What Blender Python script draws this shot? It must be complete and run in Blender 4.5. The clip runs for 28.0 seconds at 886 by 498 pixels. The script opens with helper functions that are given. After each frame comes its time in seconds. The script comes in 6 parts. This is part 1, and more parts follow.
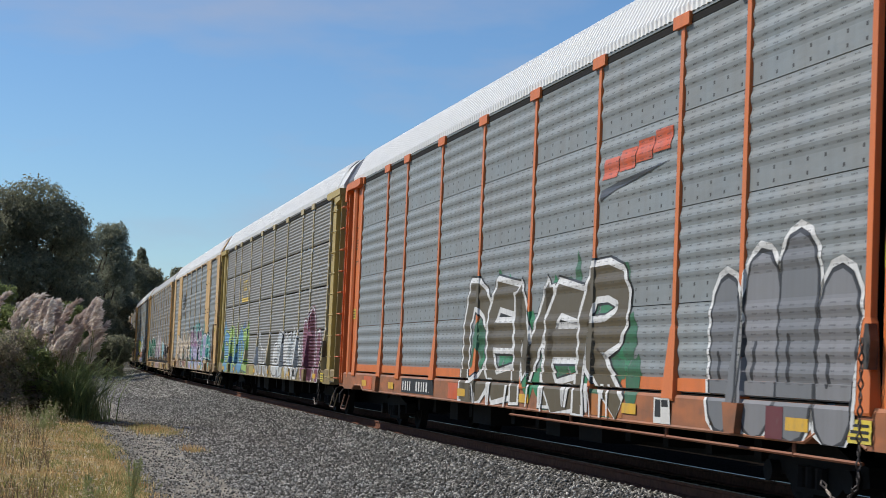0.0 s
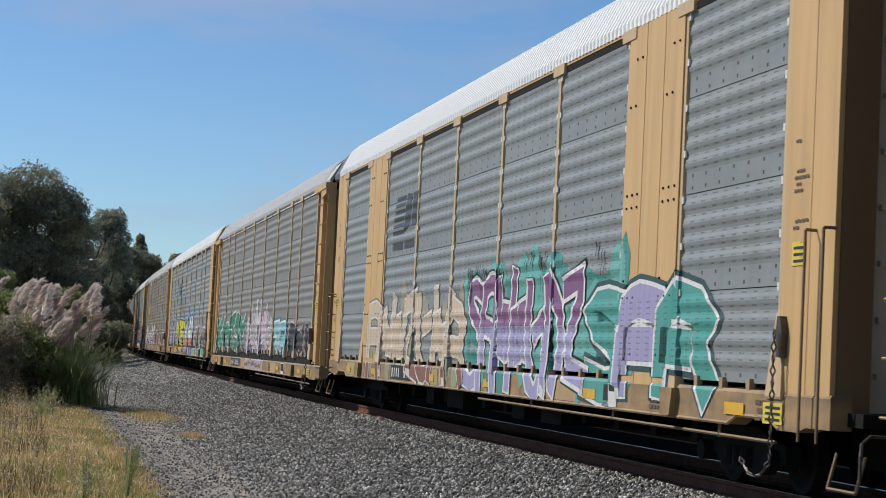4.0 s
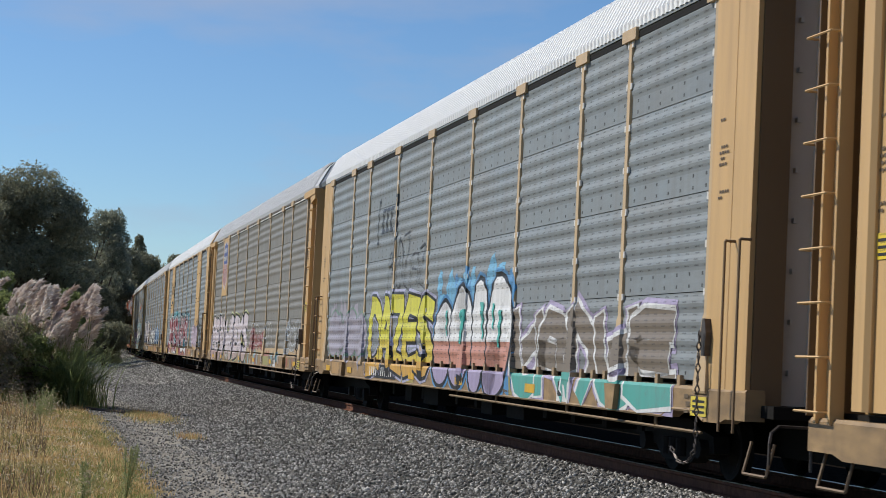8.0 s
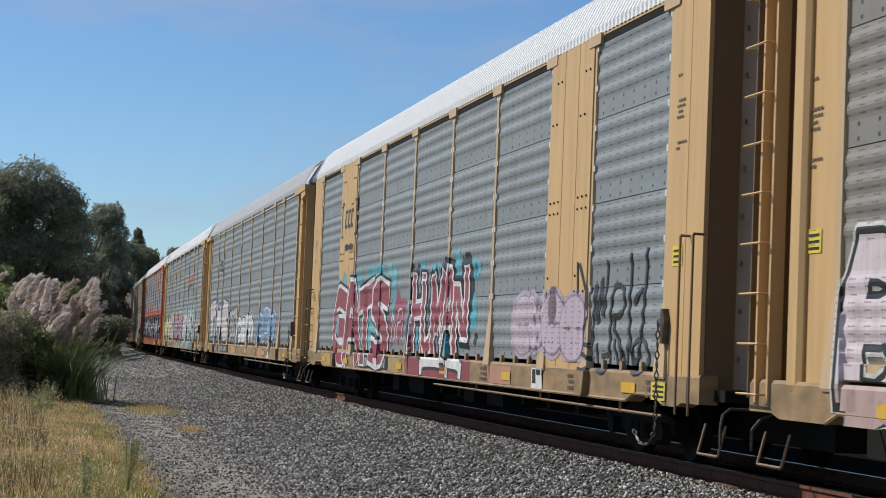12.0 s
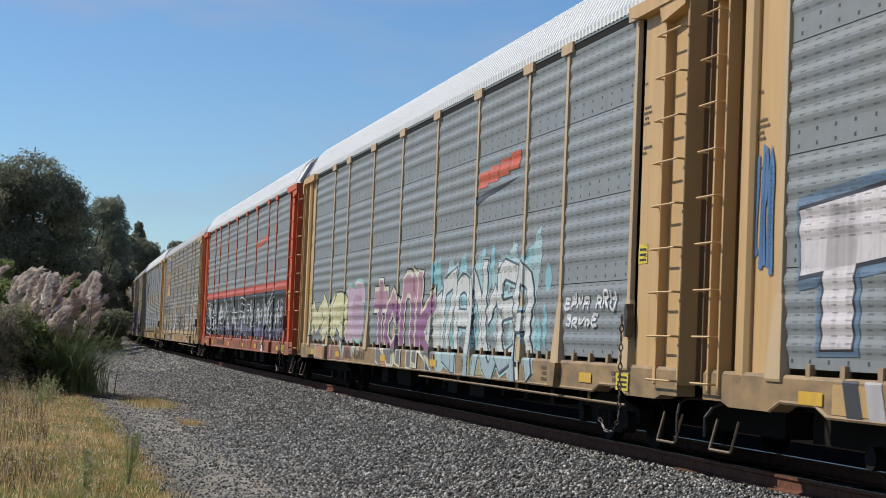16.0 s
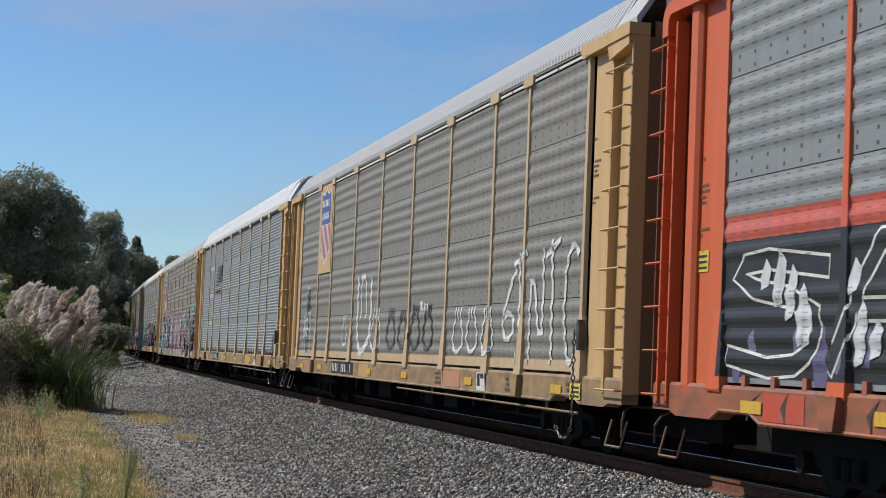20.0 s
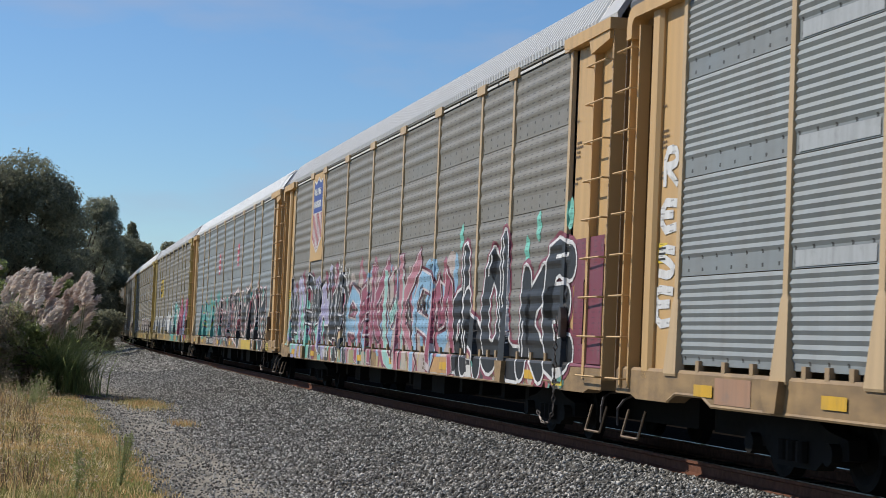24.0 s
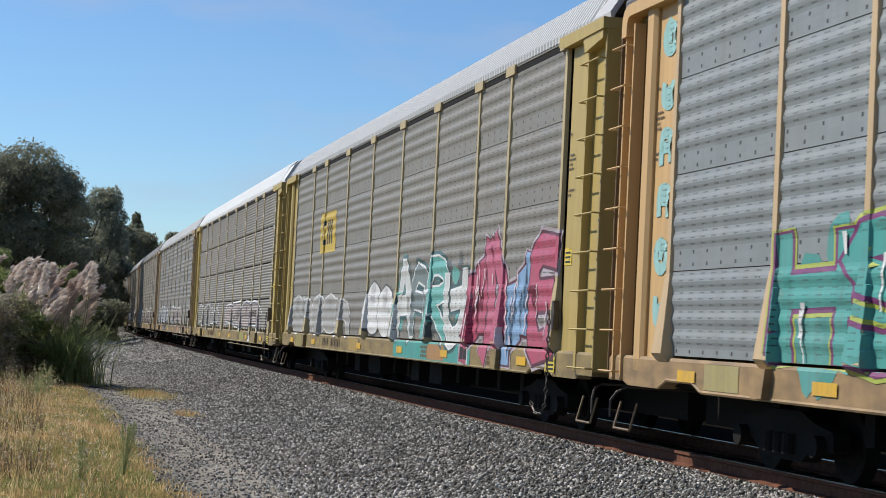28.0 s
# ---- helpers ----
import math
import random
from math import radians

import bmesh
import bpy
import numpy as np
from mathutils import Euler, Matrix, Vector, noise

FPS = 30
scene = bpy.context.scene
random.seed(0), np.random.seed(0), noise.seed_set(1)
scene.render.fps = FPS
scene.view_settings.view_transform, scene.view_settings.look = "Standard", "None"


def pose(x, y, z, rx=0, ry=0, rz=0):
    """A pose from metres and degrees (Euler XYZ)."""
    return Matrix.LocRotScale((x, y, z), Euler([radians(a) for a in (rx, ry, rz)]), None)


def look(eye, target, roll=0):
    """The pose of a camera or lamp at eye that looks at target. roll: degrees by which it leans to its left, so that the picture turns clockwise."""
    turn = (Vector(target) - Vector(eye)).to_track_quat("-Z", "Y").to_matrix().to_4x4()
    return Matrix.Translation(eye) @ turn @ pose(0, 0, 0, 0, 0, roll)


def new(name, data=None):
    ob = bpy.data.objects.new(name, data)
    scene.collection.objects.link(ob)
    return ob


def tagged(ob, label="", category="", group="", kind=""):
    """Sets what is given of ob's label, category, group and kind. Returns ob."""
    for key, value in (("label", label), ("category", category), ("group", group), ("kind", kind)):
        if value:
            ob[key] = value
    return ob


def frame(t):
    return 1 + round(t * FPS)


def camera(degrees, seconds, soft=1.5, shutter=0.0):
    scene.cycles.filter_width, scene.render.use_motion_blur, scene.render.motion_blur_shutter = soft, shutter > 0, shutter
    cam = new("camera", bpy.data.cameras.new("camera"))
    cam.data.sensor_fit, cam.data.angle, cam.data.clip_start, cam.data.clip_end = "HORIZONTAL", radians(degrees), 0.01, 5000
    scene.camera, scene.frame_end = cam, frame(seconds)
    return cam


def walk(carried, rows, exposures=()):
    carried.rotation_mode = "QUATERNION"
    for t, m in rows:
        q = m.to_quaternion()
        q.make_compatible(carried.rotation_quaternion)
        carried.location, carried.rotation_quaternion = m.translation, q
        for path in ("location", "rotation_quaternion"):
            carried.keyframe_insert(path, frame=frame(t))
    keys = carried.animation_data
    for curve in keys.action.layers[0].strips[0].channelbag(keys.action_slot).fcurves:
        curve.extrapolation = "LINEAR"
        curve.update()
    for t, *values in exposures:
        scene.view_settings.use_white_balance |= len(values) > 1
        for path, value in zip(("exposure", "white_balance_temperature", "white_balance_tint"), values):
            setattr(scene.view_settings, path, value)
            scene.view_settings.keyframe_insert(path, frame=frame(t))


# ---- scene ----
# The eye stands on the gravel beside a railway curve; top of rail is z = 0.
EYE = (0.0, 0.0, 1.22)
cam = camera(27.33, 28.0, soft=0.85, shutter=0.06)
TURNS = [  # seconds, yaw, pitch, roll in degrees of the hand-steadied camera
    (0, 0.093, 3.740, 2.475), (0.5, 0.097, 3.550, 2.456), (1, 0.086, 3.401, 2.436), (1.5, 0.056, 3.302, 2.447),
    (2, 0.033, 3.269, 2.485), (2.5, 0.023, 3.280, 2.525), (4.5, 0.032, 3.418, 2.872), (5, 0.009, 3.493, 2.862),
    (5.5, -0.012, 3.557, 2.863), (6, -0.011, 3.575, 2.885), (6.5, -0.001, 3.584, 2.919), (7, 0.001, 3.564, 2.935),
    (7.5, -0.002, 3.528, 2.899), (8, 0.001, 3.384, 2.791), (8.5, 0.022, 3.244, 2.637), (9, 0.046, 3.150, 2.486),
    (9.5, 0.016, 3.120, 2.371), (10, -0.026, 3.106, 2.311), (10.5, -0.063, 3.110, 2.300), (11, -0.081, 3.108, 2.296),
    (11.5, -0.073, 3.109, 2.294), (12, -0.041, 3.098, 2.325), (12.5, 0.016, 3.096, 2.383), (13, 0.067, 3.108, 2.427),
    (13.5, 0.085, 3.127, 2.447), (15.5, -0.009, 2.904, 2.335), (16, -0.028, 2.904, 2.360), (16.5, -0.040, 2.955, 2.413),
    (17, -0.040, 3.057, 2.467), (17.5, -0.039, 3.169, 2.481), (18, -0.035, 3.221, 2.452), (18.5, -0.014, 3.277, 2.402),
    (19, -0.026, 3.326, 2.340), (19.5, -0.054, 3.368, 2.299), (20, -0.079, 3.357, 2.313), (20.5, -0.108, 3.305, 2.378),
    (21, -0.140, 3.281, 2.459), (21.5, -0.165, 3.247, 2.518), (23.5, -0.250, 3.060, 2.468), (24, -0.238, 2.954, 2.484),
    (24.5, -0.230, 2.823, 2.477), (25, -0.200, 2.727, 2.468), (25.5, -0.165, 2.639, 2.498), (26, -0.123, 2.610, 2.582),
    (26.5, -0.093, 2.587, 2.698), (27, -0.078, 2.601, 2.800), (27.5, -0.091, 2.635, 2.853), (28, -0.117, 2.700, 2.866),
]
walk(cam, [(t, Matrix.Translation(EYE) @ pose(0, 0, 0, 0, 0, yaw) @ pose(0, 0, 0, 90 + pitch) @ pose(0, 0, 0, 0, 0, roll))
           for t, yaw, pitch, roll in TURNS], exposures=[(0.0, 0.05), (25.0, 0.05), (26.0, 0.12), (27.0, 0.25), (28.0, 0.25)])

# ---- daylight ----
SUN_HEADING, SUN_HEIGHT = -66.0, 42.0
world = bpy.data.worlds.new("sky")
scene.world = world
world.use_nodes = True
wn = world.node_tree
sky = wn.nodes.new("ShaderNodeTexSky")
sky.sky_type, sky.sun_disc = "NISHITA", False
sky.sun_elevation, sky.sun_rotation = radians(SUN_HEIGHT), radians(SUN_HEADING % 360)
sky.air_density, sky.dust_density, sky.ozone_density = 1.0, 0.0, 4.0
wn.nodes["Background"].inputs["Strength"].default_value = 0.087
clear = wn.nodes.new("ShaderNodeMix")
clear.data_type, clear.blend_type = "RGBA", "MULTIPLY"
clear.inputs["Factor"].default_value = 1.0
clear.inputs[7].default_value = (0.81, 0.98, 1.16, 1.0)
wn.links.new(sky.outputs[0], clear.inputs[6])
way = wn.nodes.new("ShaderNodeTexCoord").outputs["Generated"]
flat = wn.nodes.new("ShaderNodeVectorMath")
flat.operation = "MULTIPLY"
flat.inputs[1].default_value = (7.0, 7.0, 24.0)
veil = wn.nodes.new("ShaderNodeTexNoise")
veil.inputs["Scale"].default_value, veil.inputs["Detail"].default_value = 1.0, 6.0
band_of = wn.nodes.new("ShaderNodeMapRange")
band_of.inputs[1].default_value, band_of.inputs[2].default_value, band_of.inputs[4].default_value = 0.48, 0.72, 0.5
cloud = wn.nodes.new("ShaderNodeMix")
cloud.data_type = "RGBA"
cloud.inputs[7].default_value = (4.4, 4.9, 6.3, 1.0)
wn.links.new(way, flat.inputs[0]), wn.links.new(flat.outputs[0], veil.inputs["Vector"])
wn.links.new(veil.outputs["Fac"], band_of.inputs[0]), wn.links.new(band_of.outputs[0], cloud.inputs["Factor"])
wn.links.new(clear.outputs[2], cloud.inputs[6])
wn.links.new(cloud.outputs[2], wn.nodes["Background"].inputs["Color"])
sun = new("sun", bpy.data.lights.new("sun", "SUN"))
sun.data.energy, sun.data.angle, sun.data.color = 4.5, radians(0.5), (1.0, 0.94, 0.84)
hs, es = radians(SUN_HEADING), radians(SUN_HEIGHT)
sun.matrix_world = look((math.sin(hs) * math.cos(es) * 60, math.cos(hs) * math.cos(es) * 60, math.sin(es) * 60), (0, 0, 0))

# ---- materials ----
class Nodes:
    """A small writer of node trees."""

    def __init__(self, name, rough=0.6, metal=0.0):
        self.mat = bpy.data.materials.new(name)
        self.mat.use_nodes = True
        self.tree = self.mat.node_tree
        self.shader = self.tree.nodes["Principled BSDF"]
        self.shader.inputs["Roughness"].default_value = rough
        self.shader.inputs["Metallic"].default_value = metal
        self.shader.inputs["Specular IOR Level"].default_value = 0.12 if rough > 0.7 else 0.4
        self.where = self.tree.nodes.new("ShaderNodeTexCoord").outputs["Object"]

    def put(self, value, socket):
        if isinstance(value, (int, float)):
            socket.default_value = value
        elif isinstance(value, tuple):
            socket.default_value = (*value, 1.0) if len(value) == 3 and socket.type == "RGBA" else value
        else:
            self.tree.links.new(value, socket)

    def math(self, op, a, b=0.0, c=None):
        n = self.tree.nodes.new("ShaderNodeMath")
        n.operation = op
        self.put(a, n.inputs[0]), self.put(b, n.inputs[1])
        if c is not None:
            self.put(c, n.inputs[2])
        return n.outputs[0]

    def axes(self, where=None):
        n = self.tree.nodes.new("ShaderNodeSeparateXYZ")
        self.put(where or self.where, n.inputs[0])
        return n.outputs

    def scaled(self, size, where=None):
        n = self.tree.nodes.new("ShaderNodeVectorMath")
        n.operation = "MULTIPLY"
        self.put(where or self.where, n.inputs[0]), self.put(tuple(size), n.inputs[1])
        return n.outputs[0]

    def moved(self, where, by):
        n = self.tree.nodes.new("ShaderNodeVectorMath")
        n.operation = "ADD"
        self.put(where, n.inputs[0]), self.put(by, n.inputs[1])
        return n.outputs[0]

    def noise(self, scale, detail=4.0, where=None, rough=0.55):
        n = self.tree.nodes.new("ShaderNodeTexNoise")
        self.put(where or self.where, n.inputs["Vector"])
        n.inputs["Scale"].default_value, n.inputs["Detail"].default_value = scale, detail
        n.inputs["Roughness"].default_value = rough
        return n.outputs["Fac"]

    def cells(self, scale, where=None, feature="F1", out="Distance"):
        n = self.tree.nodes.new("ShaderNodeTexVoronoi")
        n.feature = feature
        self.put(where or self.where, n.inputs["Vector"])
        n.inputs["Scale"].default_value = scale
        return n.outputs[out]

    def ramp(self, value, low, high, a=0.0, b=1.0):
        n = self.tree.nodes.new("ShaderNodeMapRange")
        self.put(value, n.inputs[0])
        for i, v in enumerate((low, high, a, b)):
            n.inputs[i + 1].default_value = v
        return n.outputs[0]

    def mix(self, fac, a, b, kind="MIX"):
        n = self.tree.nodes.new("ShaderNodeMix")
        n.data_type, n.blend_type = "RGBA", kind
        self.put(fac, n.inputs["Factor"])
        self.put(a, n.inputs["A"]) if not isinstance(a, tuple) else None
        if isinstance(a, tuple):
            n.inputs[6].default_value = (*a, 1.0)
        else:
            self.tree.links.new(a, n.inputs[6])
        if isinstance(b, tuple):
            n.inputs[7].default_value = (*b, 1.0)
        else:
            self.tree.links.new(b, n.inputs[7])
        return n.outputs[2]

    def info(self, out):
        return self.tree.nodes.new("ShaderNodeObjectInfo").outputs[out]

    def attribute(self, name):
        n = self.tree.nodes.new("ShaderNodeAttribute")
        n.attribute_name = name
        return n.outputs["Fac"]

    def island(self):
        return self.tree.nodes.new("ShaderNodeNewGeometry").outputs["Random Per Island"]

    def bump(self, height, strength=0.3, distance=0.02):
        n = self.tree.nodes.new("ShaderNodeBump")
        n.inputs["Strength"].default_value, n.inputs["Distance"].default_value = strength, distance
        self.put(height, n.inputs["Height"])
        self.tree.links.new(n.outputs[0], self.shader.inputs["Normal"])
        return self

    def done(self, colour, rough=None):
        self.put(colour, self.shader.inputs["Base Color"])
        if rough is not None:
            self.put(rough, self.shader.inputs["Roughness"])
        return self.mat


def mat_paint(name, rough=0.5, tint=None, grime=0.55):
    """Weathered enamel: its hue comes from the object's colour (or tint), with dust, streaks and rust spots."""
    n = Nodes(name, rough)
    base = tint or n.info("Color")
    shift = n.moved(n.where, n.scaled((37.0, 19.0, 11.0), n.info("Location")))
    streak = n.ramp(n.noise(1.0, 5.0, n.scaled((7.0, 7.0, 0.55), shift)), 0.45, 0.75)
    broad = n.ramp(n.noise(0.9, 4.0, shift), 0.3, 0.75)
    fine = n.noise(45.0, 3.0, shift)
    c = n.mix(n.math("MULTIPLY", broad, 0.13 if grime > 0.2 else 0.03), base, (0.34, 0.24, 0.13))
    c = n.mix(n.math("MULTIPLY", streak, grime), c, n.mix(0.62, c, (0.11, 0.075, 0.045)))
    spots = n.ramp(n.noise(9.0, 6.0, shift, 0.7), 0.66, 0.74)
    c = n.mix(n.math("MULTIPLY", spots, 0.6), c, (0.13, 0.06, 0.03))
    c = n.mix(n.ramp(fine, 0.3, 0.7, 0.0, 0.12), c, (0.1, 0.1, 0.1))
    if grime > 0.9:
        blot = n.ramp(n.noise(2.4, 6.0, n.scaled((1.0, 1.0, 2.2), shift), 0.65), 0.38, 0.62, 0.0, 0.75)
        c = n.mix(blot, c, (0.085, 0.06, 0.04))
    return n.bump(fine, 0.08, 0.004).done(c, n.ramp(fine, 0.2, 0.8, rough - 0.1, rough + 0.15))


def mat_panel(name, coarse=True, bolted=True):
    """Galvanised side screen: grey zinc with slot rows, dark bolts on the flat band, road film and drips."""
    n = Nodes(name, 0.55, 0.15)
    shift = n.moved(n.where, n.scaled((37.0, 19.0, 11.0), n.info("Location")))
    x, _, z = n.axes()
    grain = n.noise(28.0, 4.0, n.scaled((1.0, 1.0, 0.25), shift))
    broad = n.noise(1.3, 5.0, shift)
    streak = n.ramp(n.noise(1.0, 6.0, n.scaled((9.0, 9.0, 0.5), shift)), 0.42, 0.75)
    c = n.mix(n.ramp(broad, 0.3, 0.7, 0.0, 0.5), n.info("Color"), n.mix(0.5, n.info("Color"), (0.20, 0.185, 0.165)))
    c = n.mix(n.math("MULTIPLY", streak, 0.45), c, (0.085, 0.075, 0.065))
    c = n.mix(n.ramp(grain, 0.3, 0.75, 0.0, 0.22), c, (0.34, 0.345, 0.34))
    c = n.mix(n.ramp(n.info("Random"), 0.0, 1.0, 0.0, 0.22), c, (0.16, 0.16, 0.155))
    # slots: short dashes in pairs of columns, only on the ribbed part
    if coarse:
        col = n.math("LESS_THAN", n.math("FRACT", n.math("MULTIPLY", x, 3.4)), 0.42)
        dash = n.math("LESS_THAN", n.math("FRACT", n.math("MULTIPLY", x, 30.0)), 0.5)
        row = n.math("LESS_THAN", n.math("FRACT", n.math("MULTIPLY", z, 15.0)), 0.24)
        high = n.math("GREATER_THAN", z, 0.24)
        slots = n.math("MULTIPLY", n.math("MULTIPLY", col, dash), n.math("MULTIPLY", row, high))
        c = n.mix(n.math("MULTIPLY", slots, 0.92), c, (0.022, 0.022, 0.024))
    dx = n.math("ABSOLUTE", n.math("SUBTRACT", n.math("FRACT", n.math("MULTIPLY", x, 2.6)), 0.5))
    dz = n.math("ABSOLUTE", n.math("SUBTRACT", n.math("PINGPONG", n.math("SUBTRACT", z, 0.06), 0.065), 0.0))
    bolt = n.math("MULTIPLY", n.math("LESS_THAN", dx, 0.058), n.math("LESS_THAN", dz, 0.019))
    bolt = n.math("MULTIPLY", bolt, n.math("LESS_THAN", z, 0.215))
    c = n.mix(n.math("MULTIPLY", bolt, 0.85), c, (0.015, 0.014, 0.013)) if bolted else c
    drip = n.ramp(n.noise(1.0, 5.0, n.scaled((3.0, 3.0, 0.35), shift)), 0.52, 0.78, 0.0, 0.5)
    c = n.mix(drip, c, (0.13, 0.095, 0.065))
    dent = n.noise(1.0, 3.0, n.scaled((1.6, 1.0, 4.5), shift))
    return n.bump(n.math("ADD", n.math("MULTIPLY", grain, 0.10), dent), 0.35, 0.045).done(c, n.ramp(broad, 0.2, 0.8, 0.45, 0.7))


def mat_plain(name, colour, rough=0.6, metal=0.0, scale=12.0, vary=0.35, bump=0.15):
    n = Nodes(name, rough, metal)
    shift = n.moved(n.where, n.scaled((7.0, 5.0, 3.0), n.info("Location")))
    a, b = n.noise(scale, 5.0, shift), n.noise(scale * 0.13, 3.0, shift)
    dark = tuple(v * (1 - vary) for v in colour)
    light = tuple(min(1.0, v * (1 + vary)) for v in colour)
    c = n.mix(n.ramp(a, 0.3, 0.7), dark, light)
    c = n.mix(n.ramp(b, 0.35, 0.7, 0.0, 0.4), c, dark)
    return n.bump(a, bump, 0.01).done(c)


def mat_spray(name, colour):
    """Spray paint that has faded in clouds, worn over the ribs and run in the rain; the screen's slots show through."""
    n = Nodes(name, 0.5)
    shift = n.moved(n.where, n.scaled((3.0, 5.0, 7.0), n.info("Location")))
    x, _, z = n.axes()
    a, b = n.noise(7.0, 6.0, shift, 0.65), n.noise(60.0, 3.0, shift)
    cloud = n.noise(2.2, 4.0, shift)
    hold = min(1.0, 0.2 + 3.0 * max(colour))
    c = n.mix(n.ramp(cloud, 0.35, 0.7, 0.0, 0.45), colour, tuple(min(1.0, v * 0.72 + 0.10 * hold) for v in colour))
    c = n.mix(n.ramp(b, 0.35, 0.75, 0.0, 0.25), c, tuple(v * 0.55 for v in colour))
    streak = n.ramp(n.noise(1.0, 6.0, n.scaled((11.0, 11.0, 0.5), shift)), 0.45, 0.75, 0.0, 0.42 * hold)
    c = n.mix(streak, c, (0.10, 0.095, 0.085))
    c = n.mix(n.ramp(a, 0.56, 0.70, 0.0, 0.6 * hold), c, (0.17, 0.165, 0.155))
    col = n.math("LESS_THAN", n.math("FRACT", n.math("MULTIPLY", x, 3.4)), 0.42)
    dash = n.math("LESS_THAN", n.math("FRACT", n.math("MULTIPLY", x, 30.0)), 0.5)
    row = n.math("LESS_THAN", n.math("FRACT", n.math("MULTIPLY", z, 15.0)), 0.24)
    high = n.math("GREATER_THAN", n.math("FRACT", n.math("DIVIDE", n.math("SUBTRACT", z, 0.95), 1.05)), 0.24)
    slots = n.math("MULTIPLY", n.math("MULTIPLY", col, dash), n.math("MULTIPLY", row, n.math("MULTIPLY", high, n.math("GREATER_THAN", z, 1.16))))
    c = n.mix(n.math("MULTIPLY", slots, 0.85), c, (0.035, 0.035, 0.035))
    return n.done(c)


PAINT = mat_paint("car_enamel", 0.5, None, 0.85)
SILL = mat_paint("sill_enamel", 0.6, None, 1.0)
PANEL = mat_panel("zinc_screen")
PANEL_FINE = mat_panel("fine_zinc_screen", False)
PANEL_BOARD = mat_panel("ribbed_zinc_board", False, False)
ROOF = mat_paint("roof_sheet", 0.4, None, 0.12)
UNDER = mat_plain("underframe_grime", (0.013, 0.012, 0.011), 0.8)
STEEL = mat_plain("worn_steel", (0.10, 0.085, 0.075), 0.5, 0.6)
RAIL_TOP = mat_plain("rail_head", (0.34, 0.33, 0.32), 0.3, 1.0, 30.0, 0.15)
RUST = mat_plain("rail_rust", (0.15, 0.065, 0.04), 0.85)
TIE = mat_plain("tie_timber", (0.055, 0.045, 0.036), 0.85, 0.0, 20.0)
CHALK = mat_plain("white_stencil", (0.62, 0.61, 0.58), 0.6, 0.0, 40.0, 0.2, 0.0)
FADED = mat_plain("faded_stencil", (0.12, 0.085, 0.05), 0.6, 0.0, 40.0, 0.3, 0.0)
INK = mat_plain("black_stencil", (0.022, 0.022, 0.023), 0.55, 0.0, 40.0, 0.3, 0.0)
SPRAYS = {}


def spray(colour):
    if colour not in SPRAYS:
        SPRAYS[colour] = mat_spray("spray_paint", colour)
    return SPRAYS[colour]


# ---- helpers of the build ----
def box(bm, x0, x1, y0, y1, z0, z1):
    v = [bm.verts.new((x, y, z)) for x in (x0, x1) for y in (y0, y1) for z in (z0, z1)]
    for f in ((0, 1, 3, 2), (4, 6, 7, 5), (0, 4, 5, 1), (2, 3, 7, 6), (0, 2, 6, 4), (1, 5, 7, 3)):
        bm.faces.new([v[i] for i in f])
    return bm


def prism(bm, outline, axis, a, b):
    """An outline in the two other axes, drawn out along axis from a to b."""
    def at(p, q, w):
        return {"x": (w, p, q), "y": (p, w, q), "z": (p, q, w)}[axis]
    lo = [bm.verts.new(at(p, q, a)) for p, q in outline]
    hi = [bm.verts.new(at(p, q, b)) for p, q in outline]
    n = len(outline)
    for i in range(n):
        bm.faces.new((lo[i], lo[(i + 1) % n], hi[(i + 1) % n], hi[i]))
    bm.faces.new(lo[::-1]), bm.faces.new(hi)
    return bm


def rod(bm, a, b, r, sides=6):
    a, b = Vector(a), Vector(b)
    turn = (b - a).to_track_quat("Z", "Y")
    ring = [turn @ Vector((r * math.cos(i * math.tau / sides), r * math.sin(i * math.tau / sides), 0)) for i in range(sides)]
    lo, hi = [bm.verts.new(a + p) for p in ring], [bm.verts.new(b + p) for p in ring]
    for i in range(sides):
        bm.faces.new((lo[i], lo[(i + 1) % sides], hi[(i + 1) % sides], hi[i]))
    bm.faces.new(lo[::-1]), bm.faces.new(hi)
    return bm


def rods(bm, points, r, sides=6):
    for a, b in zip(points, points[1:]):
        rod(bm, a, b, r, sides)
    return bm


def mesh_of(name, bm, material, smooth=False):
    bmesh.ops.recalc_face_normals(bm, faces=bm.faces[:])
    me = bpy.data.meshes.new(name)
    bm.to_mesh(me)
    bm.free()
    me.materials.append(material)
    if smooth:
        me.shade_smooth()
    return me


def part(name, bm, material, parent, label="", at=None, colour=None, smooth=False):
    me = bm if isinstance(bm, bpy.types.Mesh) else mesh_of(name, bm, material, smooth)
    ob = new(name, me)
    ob.parent = parent
    if at:
        ob.location = at
    if colour:
        ob.color = (*colour, 1.0)
    return tagged(ob, label)


def raw_mesh(name, verts, faces, material, smooth=False):
    me = bpy.data.meshes.new(name)
    me.from_pydata(verts, [], faces)
    me.materials.append(material)
    if smooth:
        me.shade_smooth()
    return me


# ---- the line of the track ----
BEND, HEAD, SIDE = 0.00025565, -0.23087, 1.57
CENTRE = (7.128 + SIDE * math.cos(HEAD), -SIDE * math.sin(HEAD))


def on_track(s, d=0.0):
    """Place at s metres along the centre line and d metres to its left, and the heading there."""
    a = HEAD + BEND * s
    x = CENTRE[0] + (math.cos(HEAD) - math.cos(a)) / BEND - d * math.cos(a)
    y = CENTRE[1] + (math.sin(a) - math.sin(HEAD)) / BEND + d * math.sin(a)
    return x, y, a


